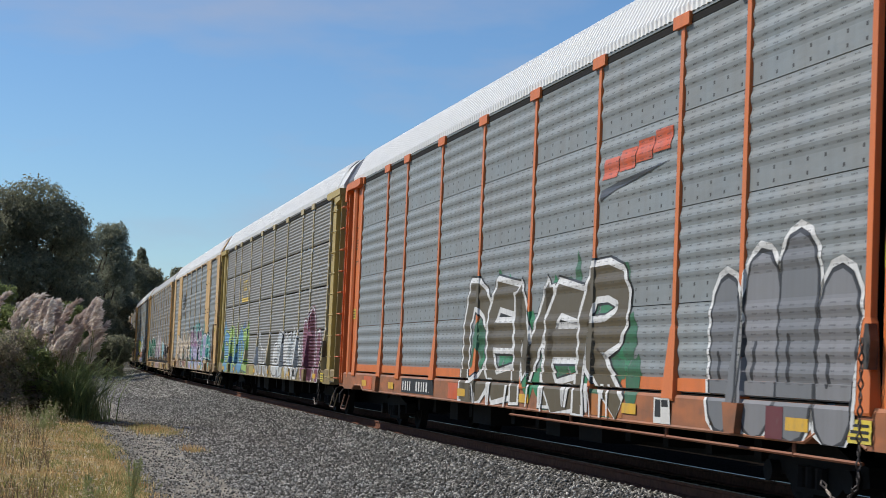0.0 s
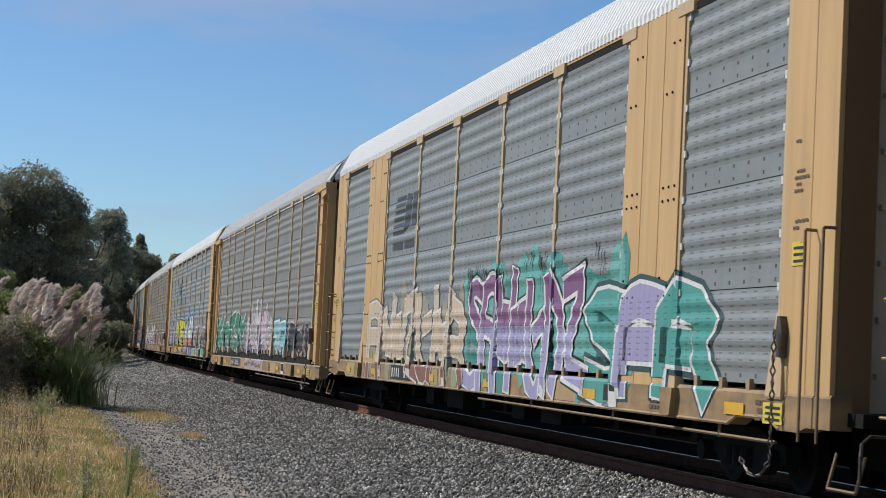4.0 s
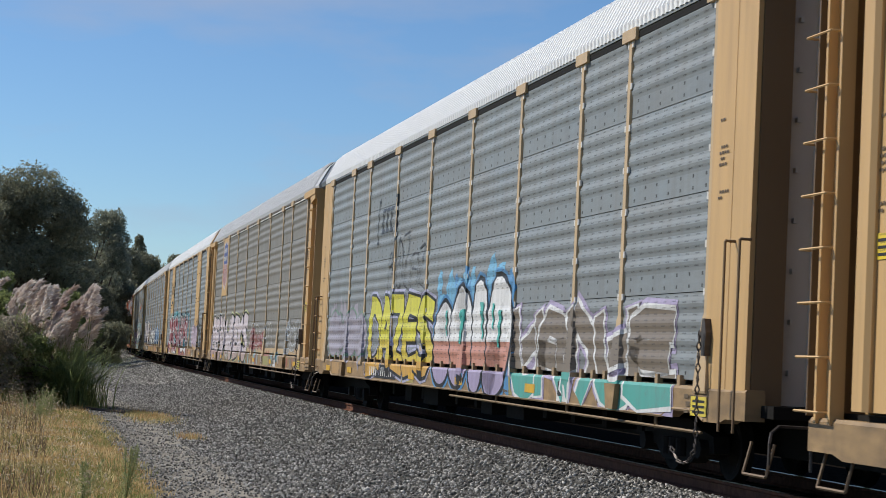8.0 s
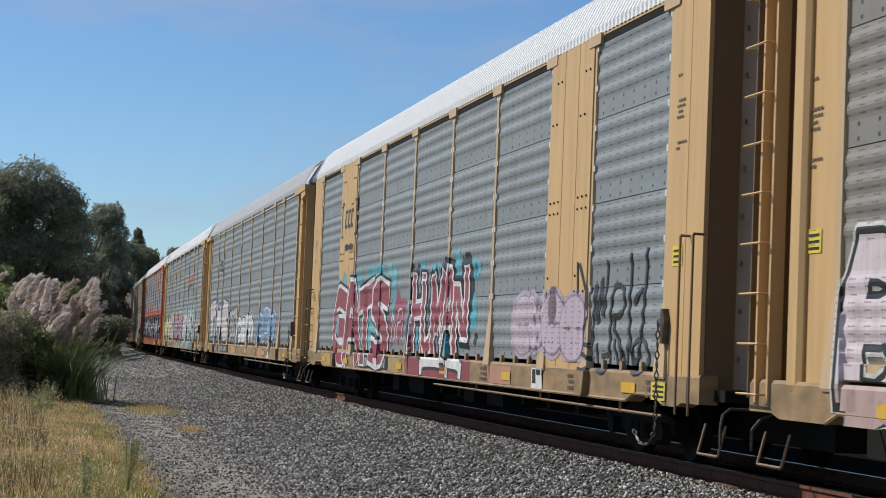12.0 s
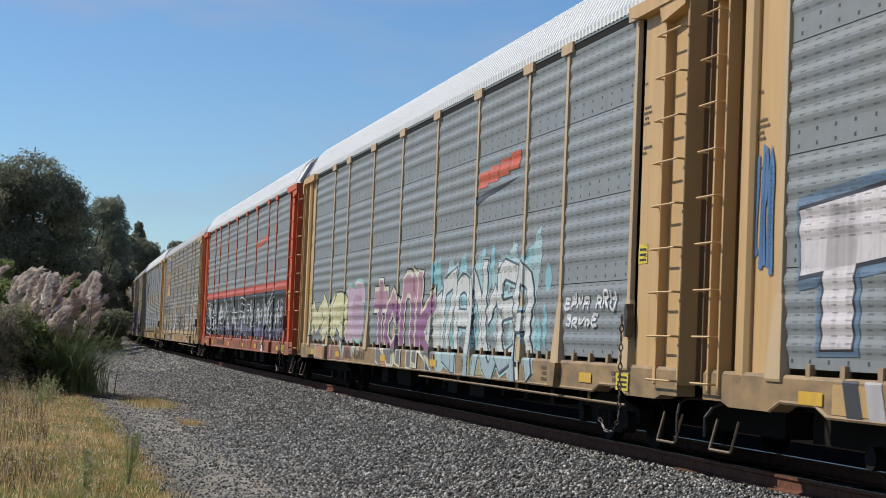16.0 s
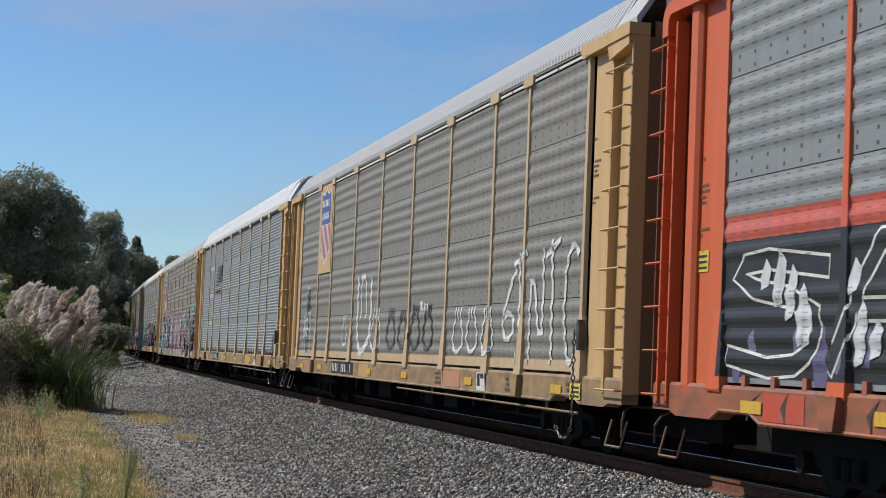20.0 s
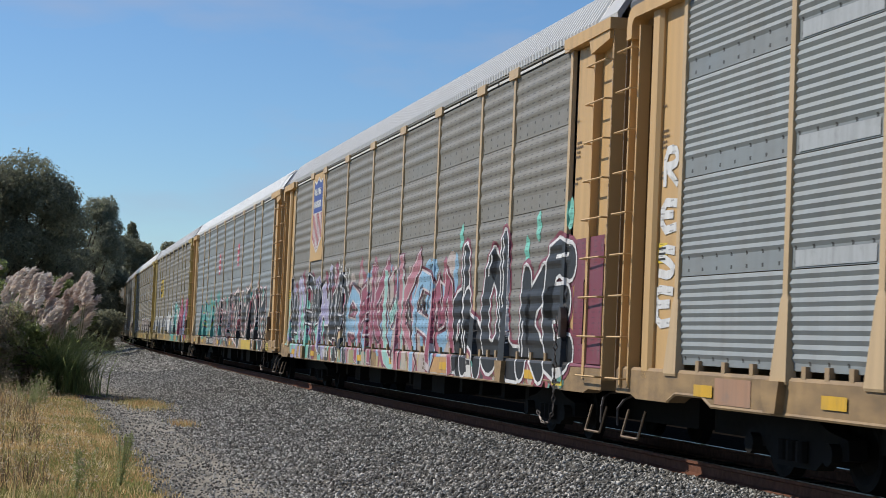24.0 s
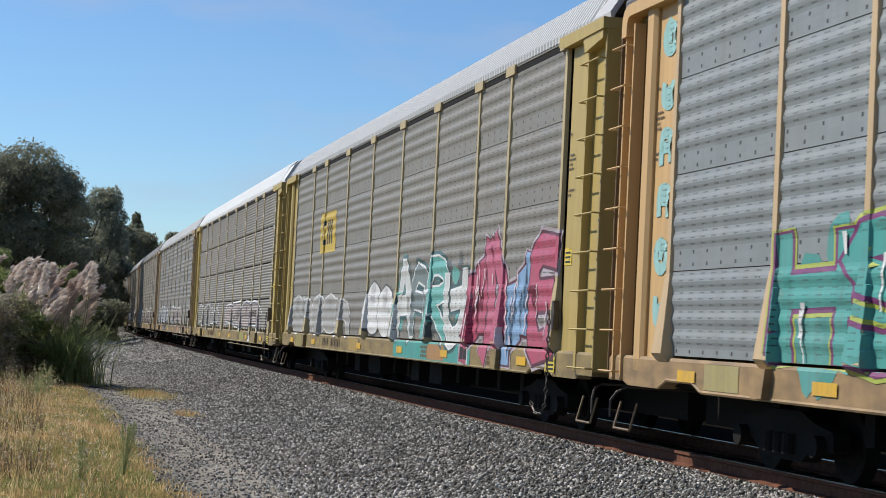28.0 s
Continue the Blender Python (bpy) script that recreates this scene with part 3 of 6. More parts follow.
# pampas grass: fountains of blades with feathery plumes
def pampas(x, y, s_count, p_count, spread, height, seed, label):
    r = np.random.default_rng(seed)
    root = tagged(new("pampas_grass"), label, "grass clump", "pampas clumps by the track")
    root.location = (x, y, -0.5)
    v, f = [], []
    for i in range(s_count):
        a, lean = r.uniform(0, math.tau), r.uniform(0.2, 1.25)
        ln, w = r.uniform(1.1, 2.3), r.uniform(0.008, 0.018)
        ox, oy = r.normal(0, spread * 0.5), r.normal(0, spread * 0.35)
        base = len(v)
        for k in (0, 0.35, 0.7, 1.0):
            out = lean * ln * k * k
            up = ln * (k - 0.45 * lean * k * k)
            cx, cy = ox + math.cos(a) * out, oy + math.sin(a) * out
            ww = w * (1 - 0.85 * k)
            v += [(cx - math.sin(a) * ww, cy + math.cos(a) * ww, up), (cx + math.sin(a) * ww, cy - math.cos(a) * ww, up)]
        f += [(base + 2 * j, base + 2 * j + 1, base + 2 * j + 3, base + 2 * j + 2) for j in range(3)]
    part("blades", raw_mesh("blades", v, f, BLADE), BLADE, root)
    for i in range(p_count):
        ox, oy = r.normal(0, spread * 0.55), r.normal(0, spread * 0.35)
        h = height * r.uniform(0.66, 1.04)
        lean = r.uniform(0.05, 0.75)
        ln = r.uniform(0.5, 0.85)
        bm = rods(bmesh.new(), [(ox * 0.8, oy * 0.8, 0), (ox, oy, h * 0.6), (ox + lean * 0.3, oy, h - ln)], 0.008, 4)
        stem = part("stem", bm, BLADE, root)
        n = 260
        k = r.random(n) ** 0.9
        wide = 0.066 * np.minimum(1.0, k * 4 + 0.25) * (1.02 - k)
        c = np.stack([ox + lean * 0.3 + lean * k * k * 0.6 + r.normal(0, 1, n) * wide, oy + r.normal(0, 1, n) * wide, h - ln + ln * k - 0.12 * lean * k * k], 1)
        way = np.tile(np.array((0.45, 0.0, 1.0)), (n, 1)) + r.normal(0, 0.36, (n, 3))
        side = np.cross(way, r.normal(0, 1, (n, 3)))
        side /= np.linalg.norm(side, axis=1, keepdims=True)
        way /= np.linalg.norm(way, axis=1, keepdims=True)
        w, q = 0.010, r.uniform(0.09, 0.20, (n, 1))
        pv = np.stack([c - side * w, c + way * q * 0.5 + side * w * 0.4, c + way * q + (0.05, 0, -0.04), c - way * 0.02 + side * w], 1).reshape(-1, 3)
        part("plume", raw_mesh("plume", pv.tolist(), (np.arange(n)[:, None] * 4 + np.arange(4)).tolist(), PLUME), PLUME, stem)
    return root


pampas(by_sight(-214, 45.5), 45.5, 2400, 26, 1.05, 3.05, 31, "pampas grass with silvery pink plumes above arching green blades")
pampas(by_sight(-206, 46.2), 46.2, 700, 12, 0.85, 2.7, 30, "small pampas grass with leaning plumes")
pampas(by_sight(-230, 47.5), 47.5, 1100, 20, 1.15, 3.15, 32, "pampas grass with pinkish cream plumes above green blades")
pampas(by_sight(-252, 50), 50, 700, 7, 1.0, 3.2, 33, "pampas grass with pinkish cream plumes above green blades")
tree("shrub", "grey-brown twiggy brush in front of the pampas grass", by_sight(-233, 45), 45, lobes(2.3, 0.0, 2.05, 14, 34), TWIG, 0.04, 15000, 35, 0.05)
tree("shrub", "grey-brown twiggy brush in front of the pampas grass", by_sight(-252, 43.5), 43.5, lobes(2.4, 0.0, 1.9, 14, 36), TWIG, 0.04, 12000, 37, 0.05)
tree("shrub", "bright green shrub among pampas blades", by_sight(-236, 48.5), 48.5, lobes(2.4, 0.3, 2.7, 14, 38), BUSH, 0.05, 11000, 39, 0.05)
tree("shrub", "low dark green shrub at the foot of the pampas grass", by_sight(-219, 44.8), 44.8, lobes(1.5, 0.0, 1.6, 10, 41), BUSH, 0.04, 7000, 42, 0.04)
# dark crooked rod added in place of a dark line across the path
branch = tagged(new("dark_path_line"), "thin dark line across the gravel path", "branch")
foot = Vector(ground_at(45.7, 6.2))
branch.location = foot
ends = [Vector(ground_at(a, b)) - foot for a, b in ((46.4, 6.9), (45.9, 6.3), (45.2, 5.6))]
part("stem", rods(bmesh.new(), [tuple(e + Vector((0, 0, 0.03))) for e in ends], 0.035, 6), BARK, branch)


# grass: many blades joined into stuff
def blades(name, label, places, low, high, width, material, seed, lean=0.5):
    r = np.random.default_rng(seed)
    v, f = [], []
    for s, d in places:
        x, y, z = ground_at(s, d)
        h, a = r.uniform(low, high), r.uniform(0, math.tau)
        lx, ly = math.cos(a) * lean * h * r.random(), math.sin(a) * lean * h * r.random()
        b = r.uniform(0, math.tau)
        wx, wy = math.cos(b) * width, math.sin(b) * width
        i = len(v)
        v += [(x - wx, y - wy, z - 0.02), (x + wx, y + wy, z - 0.02), (x + lx * 0.35 + wx * 0.6, y + ly * 0.35 + wy * 0.6, z + h * 0.6), (x + lx * 0.35 - wx * 0.6, y + ly * 0.35 - wy * 0.6, z + h * 0.6), (x + lx, y + ly, z + h)]
        f += [(i, i + 1, i + 2, i + 3), (i + 3, i + 2, i + 4)]
    return tagged(new(name, raw_mesh(name, v, f, material)), label, "grass", kind="stuff")


r = np.random.default_rng(50)


def verge_spots(count, seed, lo=6.6, hi=12.5, s0=17.0, s1=62.0):
    q = np.random.default_rng(seed)
    return [(s, d) for s, d in zip(s0 + (s1 - s0) * q.random(count) ** 1.2, q.uniform(lo, hi, count)) if d > 6.75 + 0.35 * noise.noise((s * 0.3, 2.0, 1.0)) + q.normal(0, 0.12)]


blades("dry_grass", "short dry straw-coloured grass on the verge", verge_spots(40000, 51), 0.02, 0.11, 0.006, STRAW, 52, 1.5)
blades("green_grass", "patches of green grass among dry stalks", [p for p in verge_spots(22000, 53) if noise.noise((p[0] * 0.35, p[1] * 0.7, 9.0)) > -0.10], 0.03, 0.12, 0.006, GREEN, 54, 1.3)
tufts = [(44.0 + r.normal(0, 1.3), 5.5 + r.normal(0, 0.27)) for _ in range(1500)] + [(35.7 + r.normal(0, 0.4), 5.3 + r.normal(0, 0.12)) for _ in range(260)]
blades("grass_island", "low tuft of yellow-green grass growing in the gravel", tufts, 0.04, 0.14, 0.006, STRAW, 55)
blades("grass_island_green", "low green blades growing in the gravel", [(44.0 + r.normal(0, 1.3), 5.5 + r.normal(0, 0.27)) for _ in range(900)], 0.04, 0.13, 0.006, GREEN, 56)
blades("wild_oats", "tall dry wild oats at the edge of the verge", verge_spots(2400, 57, 8.2, 13.0, 17, 44), 0.15, 0.5, 0.004, STRAW, 58, 0.9)


def weed(s, d, height, seed):
    """A feathery green weed: stem with side sprays."""
    q = np.random.default_rng(seed)
    x, y, z = ground_at(s, d)
    root = tagged(new("green_weed"), "feathery green weed standing at the verge's edge", "weed", "green weeds on the verge")
    root.location = (x, y, z)
    for i in range(6):
        h, lx, ly = height * q.uniform(0.6, 1.0), q.normal(0, 0.10), q.normal(0, 0.10)
        stem = part("stem", rods(bmesh.new(), [(0, 0, -0.02), (lx * 0.4, ly * 0.4, h * 0.5), (lx, ly, h)], 0.004, 4), WEED, root)
        n = 130
        k = q.uniform(0.1, 1, n)
        c = np.stack([lx * k, ly * k, h * k], 1) + q.normal(0, 0.05, (n, 3)) * (1.1 - k[:, None])
        v, f = leaves(c, np.tile((0.0, 0.0, 1.0), (n, 1)), 0.008, seed + i, 3.2)
        tagged(part("spray", raw_mesh("spray", v, f, WEED), WEED, stem), kind="stuff")


weed(21.4, 7.25, 0.74, 61)
weed(20.2, 7.75, 0.5, 75)
weed(42.0, 7.75, 0.62, 77)
weed(42.3, 7.95, 0.6, 78)
weed(41.8, 7.85, 0.55, 79)
weed(39.5, 8.1, 0.5, 63)
weed(40.2, 8.3, 0.55, 64)
weed(40.8, 8.0, 0.4, 69)
weed(27.0, 10.6, 0.4, 65)


def heads(name, label, spots, size, count, material, seed):
    q = np.random.default_rng(seed)
    vs, fs = [], []
    for s, d, h in spots:
        x, y, z = ground_at(s, d)
        c = np.array((x, y, z + h)) + q.normal(0, 1, (count, 3)) * (0.04, 0.04, 0.07)
        v, f = leaves(c, np.tile((0.0, 0.0, 1.0), (count, 1)), size, int(q.integers(1 << 30)), 1.6)
        fs += [[i + len(vs) for i in g] for g in f]
        vs += v
    tagged(new(name, raw_mesh(name, vs, fs, material)), label, "grass", kind="stuff")


BROWN = leaf_material("withered_weeds", (0.10, 0.075, 0.05), (0.26, 0.19, 0.12), 0.9)
blades("withered_weeds", "withered brown weeds among the straw", [p for p in verge_spots(9000, 71, 8.0, 13.0, 17, 46) if noise.noise((p[0] * 0.3, p[1] * 0.6, 4.0)) > 0.0], 0.1, 0.42, 0.006, BROWN, 72, 0.8)
heads("oat_heads", "pale drooping seed heads of wild oats", [(s, d, r.uniform(0.2, 0.6)) for s, d in verge_spots(1100, 66, 7.6, 13, 17, 44)], 0.013, 9, SEED, 67)
heads("withered_heads", "brown withered seed heads of tall weeds", [(s, d, r.uniform(0.15, 0.55)) for s, d in verge_spots(900, 73, 8.8, 13, 17, 34)], 0.02, 10, BROWN, 74)
heads("yellow_flowers", "small yellow wildflowers among the dry grass", [(27 + r.normal(0, 0.8), 10.0 + r.normal(0, 0.25), r.uniform(0.25, 0.5)) for _ in range(16)], 0.014, 6, YELLOW, 68)

mast = tagged(new("signal_mast"), "thin pale mast with a small white box beside the track", "mast")
x, y, z = ground_at(185, 3.9)
mast.location = (x, y, z)
part("pole", rod(bmesh.new(), (0, 0, -0.2), (0, 0, 3.0), 0.06), STEEL, mast)
part("box", box(bmesh.new(), -0.25, 0.25, -0.2, 0.2, 0.5, 1.0), CHALK, mast)


# ---- the autorack cars: X runs along the car away from the eye, Y to the lit side, Z up from the rail ----
POSTS = (-12.1, -9.3, -7.4, -4.45, -1.5, 1.5, 4.45, 7.4, 9.3, 12.1)
FLOOR, ROW, LENGTH = 0.985, 1.05, 28.5
KICK = (1.085, 1.225)
RIB_COARSE = [(0.0, 0.0), (0.225, 0.0)] + [(0.225 + 0.2 * (i + j / 6), 0.0095 * (1 - math.cos(j / 6 * math.tau))) for i in range(4) for j in range(1, 7)] + [(1.04, 0.0)]
RIB_FINE = [(0.0, 0.0), (0.19, 0.0)] + [(0.19 + 0.085 * (i + j / 4), 0.009 * (1 - math.cos(j / 4 * math.tau))) for i in range(10) for j in range(1, 5)]
RIB_BOARD = [(0.0, 0.0)] + [(0.012 + 0.083 * (i + j / 4), 0.009 * (1 - math.cos(j / 4 * math.tau))) for i in range(12) for j in range(1, 5)]
MESHES = {}


def once(key, make):
    if key not in MESHES:
        MESHES[key] = make()
    return MESHES[key]


def panel_mesh(width, ribs, material, cut=0.0):
    """A ribbed screen; the lowest of a bay is cut short above the sill."""
    v, f = [], []
    ribs = [(max(z, cut), d) for z, d in ribs if z >= cut or d == 0.0]
    line = [(ribs[0][0], -0.03)] + list(ribs) + [(ribs[-1][0], -0.03)]
    for z, d in line:
        v += [(0, d, z), (width, d, z), (0, -0.03, z), (width, -0.03, z)]
    for i in range(len(line) - 1):
        a, b = 4 * i, 4 * i + 4
        f += [(a + 1, a, b, b + 1), (a, a + 2, b + 2, b), (a + 3, a + 1, b + 1, b + 3)]
    return raw_mesh("side_panel", v, f, material)


FEET = {"flat": [(0.975, 0.19, 1.642), (1.0, 0.195, 1.652), (1.75, 0.10, 1.608), (1.80, 0.068, 1.603)],
        "gusset": [(1.03, 0.15, 1.60), (1.075, 0.165, 1.65), (1.14, 0.165, 1.705), (1.95, 0.085, 1.612), (2.0, 0.066, 1.605)]}


def post_mesh(foot):
    """A pressed side post: spread foot that leans out over the sill, slim shaft."""
    rows = FEET[foot] + [(5.06, 0.064, 1.603)]
    v, f = [], []
    for z, half, out in rows:
        v += [(-half, 1.55, z), (-half + 0.014, out, z), (half - 0.014, out, z), (half, 1.55, z)]
    for i in range(len(rows) - 1):
        a, b = 4 * i, 4 * i + 4
        f += [(a + j, b + j, b + j + 1, a + j + 1) for j in range(3)]
    f += [(0, 1, 2, 3), (len(v) - 1, len(v) - 2, len(v) - 3, len(v) - 4)]
    return raw_mesh("post", v, f, PAINT)


def post_head_mesh():
    bm = prism(bmesh.new(), [(-0.235, 5.065), (0.235, 5.065), (0.25, 5.09), (0.25, 5.205), (-0.25, 5.205), (-0.25, 5.09)], "y", 1.56, 1.632)
    return mesh_of("post_head", bm, PAINT)


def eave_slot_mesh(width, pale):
    """Vent slots between the screens and the roof: shade painted as a dark strip, sky behind as short pale bars."""
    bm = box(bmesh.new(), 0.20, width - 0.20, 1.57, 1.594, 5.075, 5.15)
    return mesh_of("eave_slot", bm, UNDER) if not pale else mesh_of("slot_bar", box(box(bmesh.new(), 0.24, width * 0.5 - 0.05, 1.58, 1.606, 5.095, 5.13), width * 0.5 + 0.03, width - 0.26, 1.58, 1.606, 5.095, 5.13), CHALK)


def tag_clips(material):
    bm = bmesh.new()
    for i in range(1, 9):
        for s in (-1, 1):
            box(bm, s * 0.075 - 0.022, s * 0.075 + 0.022, 1.58, 1.604, FLOOR + i * 0.5, FLOOR + i * 0.5 + 0.075)
    return mesh_of("clip", bm, material)


def bolt_mesh():
    r = random.Random(4)
    bm = bmesh.new()
    for z in (1.35, 2.0, 2.2, 3.05, 3.2, 4.05, 4.25, 4.8):
        for x in (0.12, 0.3, 0.48):
            if r.random() < 0.8:
                rod(bm, (x, 1.615, z), (x, 1.634, z), 0.016, 6)
    return mesh_of("bolt", bm, UNDER)


def roof_mesh():
    section = [(1.60, 5.20), (1.60, 5.27), (1.36, 5.72), (1.20, 5.86), (0.6, 5.95), (0.0, 5.98), (-0.6, 5.95), (-1.20, 5.86), (-1.36, 5.72), (-1.60, 5.27), (-1.60, 5.20)]
    xs, hs = [], []
    n = 176
    for i in range(n):
        x = -13.2 + 26.4 * i / n
        w = 26.4 / n
        xs += [x, x + 0.32 * w, x + 0.5 * w, x + 0.82 * w]
        hs += [0.0, 0.0, 0.030, 0.030]
    v, f, m = [], [], len(section)
    for x, h in zip(xs, hs):
        for y, z in section:
            low = z < 5.25
            v.append((x, y * (1 + (h * 0.5 if not low else h * 0.3)), z + h * (0.0 if low else 0.8)))
    for i in range(len(xs) - 1):
        for j in range(m - 1):
            f.append((i * m + j, i * m + j + 1, (i + 1) * m + j + 1, (i + 1) * m + j))
    return raw_mesh("roof", v, f, ROOF)


def hood_mesh():
    """Smooth cap of the roof at a car's end, x from 0 to 0.65."""
    bm = bmesh.new()
    out = [(1.60, 5.18), (1.61, 5.28), (1.36, 5.70), (1.19, 5.84), (0.6, 5.94), (0, 5.97), (-0.6, 5.94), (-1.19, 5.84), (-1.36, 5.70), (-1.61, 5.28), (-1.60, 5.18)]
    inner = [(y * 0.965, z - 0.045) for y, z in out[::-1]]
    return mesh_of("roof_hood", prism(bm, out + inner, "x", 0.0, 0.68), ROOF)


def end_parts(kind, side):
    """Meshes of a car's end, drawn for the end at +X: name, label, mesh, painted."""
    out = []
    if kind == "ladder":
        if side > 0:
            out.append(("end_sheet", "", mesh_of("end_sheet", box(bmesh.new(), 12.16, 12.80, 1.50, 1.552, 0.93, 5.12), PAINT)))
            bm = prism(bmesh.new(), [(12.81, 1.44), (13.08, 1.44), (13.08, 1.60), (13.05, 1.625), (12.86, 1.625), (12.81, 1.585)], "z", 0.93, 5.05)
            out.append(("corner_post", "", mesh_of("corner_post", bm, PAINT)))
            bm = prism(bmesh.new(), [(13.40, 1.52), (13.72, 1.52), (13.72, 1.655), (13.68, 1.655), (13.68, 1.56), (13.44, 1.56), (13.44, 1.655), (13.40, 1.655)], "z", 0.80, 4.95)
            out.append(("end_post", "", mesh_of("end_post", bm, PAINT)))
            arc = [(13.56 + 0.22 * math.sin(a * math.pi / 12), 4.97 + 0.22 * math.cos(a * math.pi / 12)) for a in range(7)]
            inner = [(13.50 + 0.11 * math.sin(a * math.pi / 12), 4.93 + 0.12 * math.cos(a * math.pi / 12)) for a in range(7)]
            bm = prism(bmesh.new(), [(12.0, 5.205)] + arc + [(13.78, 4.82), (13.61, 4.82)] + inner[::-1] + [(12.30, 5.04), (12.0, 5.07)], "y", 1.50, 1.69)
            out.append(("top_bracket", "", mesh_of("top_bracket", bm, PAINT)))
        else:
            out.append(("end_sheet", "", mesh_of("end_sheet", box(bmesh.new(), 12.34, 13.10, 1.52, 1.572, 0.93, 5.12), PAINT)))
            bm = prism(bmesh.new(), [(13.11, 1.44), (13.93, 1.44), (13.93, 1.635), (13.87, 1.635), (13.87, 1.535), (13.20, 1.535), (13.20, 1.635), (13.11, 1.635)], "z", 0.86, 5.12)
            out.append(("end_post", "", mesh_of("end_post", bm, PAINT)))
            bm = prism(bmesh.new(), [(12.05, 5.08), (12.35, 5.04), (13.94, 5.06), (13.94, 5.2), (12.05, 5.2)], "y", 1.44, 1.70)
            prism(bm, [(13.15, 4.86), (13.88, 4.95), (13.88, 5.06), (13.05, 5.06)], "y", 1.46, 1.68)
            out.append(("top_bracket", "", mesh_of("top_bracket", bm, PAINT)))
        # thin plate added over the end post's face, coloured dark as its shade
        out.append(("end_frame", "", mesh_of("end_frame", box(bmesh.new(), 13.904, 13.925, 0.95, 1.636, 0.86, 5.04), PAINT)))
        out.append(("end_frame", "", mesh_of("end_frame", box(bmesh.new(), 13.74, 13.89, -1.55, -0.95, 0.80, 5.2), PAINT)))
        rungs = [0.90 + 0.475 * i for i in range(9)]
        xa, xb, y = (13.46, 13.95, 1.735) if side > 0 else (13.15, 13.90, 1.72)
    else:
        out.append(("end_sheet", "", mesh_of("end_sheet", box(bmesh.new(), 12.14, 12.72, 1.56, 1.612, 0.93, 5.17), PAINT)))
        out.append(("end_sheet", "", mesh_of("end_sheet", box(bmesh.new(), 12.735, 13.24, 1.56, 1.612, 0.93, 5.17), PAINT)))
        out.append(("end_frame", "", mesh_of("end_frame", box(bmesh.new(), 13.12, 13.26, 1.24, 1.555, 0.80, 5.2), PAINT)))
        out.append(("end_frame", "", mesh_of("end_frame", box(bmesh.new(), 13.12, 13.26, -1.55, -1.02, 0.80, 5.2), PAINT)))
        rungs = [0.84 + 0.4 * i for i in range(5)]
        xa, xb, y = 12.86, 13.24, 1.72
        bm = rods(rods(bmesh.new(), [(xa, y, 0.62), (xa, y, 2.5), (xa, 1.6, 2.5)], 0.015, 5), [(xb, y, 0.62), (xb, y, 2.5), (xb, 1.6, 2.5)], 0.015, 5)
        out.append(("ladder_rail", "", mesh_of("ladder_rail", bm, PAINT)))
    rung = mesh_of("rung", rods(bmesh.new(), [(xa, 1.6, 0), (xa, y, 0), (xb, y, 0), (xb, 1.6, 0)], 0.012, 5), PAINT)
    out += [("rung", "", rung, z) for z in rungs]
    bm = rods(bmesh.new(), [(13.2, 1.5, 0.55), (13.2, 1.58, 0.24), (13.75, 1.58, 0.24), (13.75, 1.5, 0.55)], 0.016, 5)
    out.append(("stirrup_step", "", mesh_of("stirrup_step", bm, PAINT)))
    at = 13.5 if kind == "ladder" else 12.98
    edge = [(at, 1.24), (at, -1.0)]
    for i in range(5):
        y0 = -1.0 + i * 0.40
        edge += [(at + 0.06, y0), (at + 0.10, y0 + 0.03), (at + 0.10, y0 + 0.27), (at + 0.06, y0 + 0.3)]
    bm = prism(bmesh.new(), edge + [(at + 0.06, 1.24)], "z", 0.9, 5.3)
    for i in range(8):
        for y0 in (-0.9, -0.5, 0.3, 0.7, 1.05):
            box(bm, at + 0.05, at + 0.125, y0 + 0.02, y0 + 0.06, 1.2 + 0.5 * i, 1.25 + 0.5 * i)
    out.append(("end_door", "folding steel end door", mesh_of("end_door", bm, PAINT)))
    return out


def sill_mesh(z0, z1, end=13.88):
    """Deep pressed side sill: its lower edge steps up over each truck, with jacking pads and end blocks."""
    low = [(-end, z0 + 0.05), (-end + 0.5, z0 + 0.05), (-end + 0.7, z0), (-12.2, z0), (-11.95, z0 + 0.09), (-11.2, z0 + 0.09), (-10.95, z0), (10.95, z0), (11.2, z0 + 0.09), (11.95, z0 + 0.09), (12.2, z0), (end - 0.7, z0), (end - 0.5, z0 + 0.05), (end, z0 + 0.05)]
    bm = bmesh.new()
    prism(bm, low + [(end, z1 - 0.035), (-end, z1 - 0.035)], "y", 1.42, 1.625)
    prism(bm, [(1.42, z1 - 0.034), (1.623, z1 - 0.034), (1.604, z1), (1.42, z1)], "x", -end + 0.02, end - 0.02)
    for a, b in zip(low[3:-4], low[4:-3]):
        rod(bm, (a[0], 1.615, a[1] + 0.012), (b[0], 1.615, b[1] + 0.012), 0.022, 6)
    for x in (-9.35, 9.35):
        prism(bm, [(x - 0.13, z0 + 0.02), (x + 0.13, z0 + 0.02), (x + 0.2, z1 - 0.04), (x - 0.2, z1 - 0.04)], "y", 1.6, 1.705)
    return mesh_of("side_sill", bm, SILL)


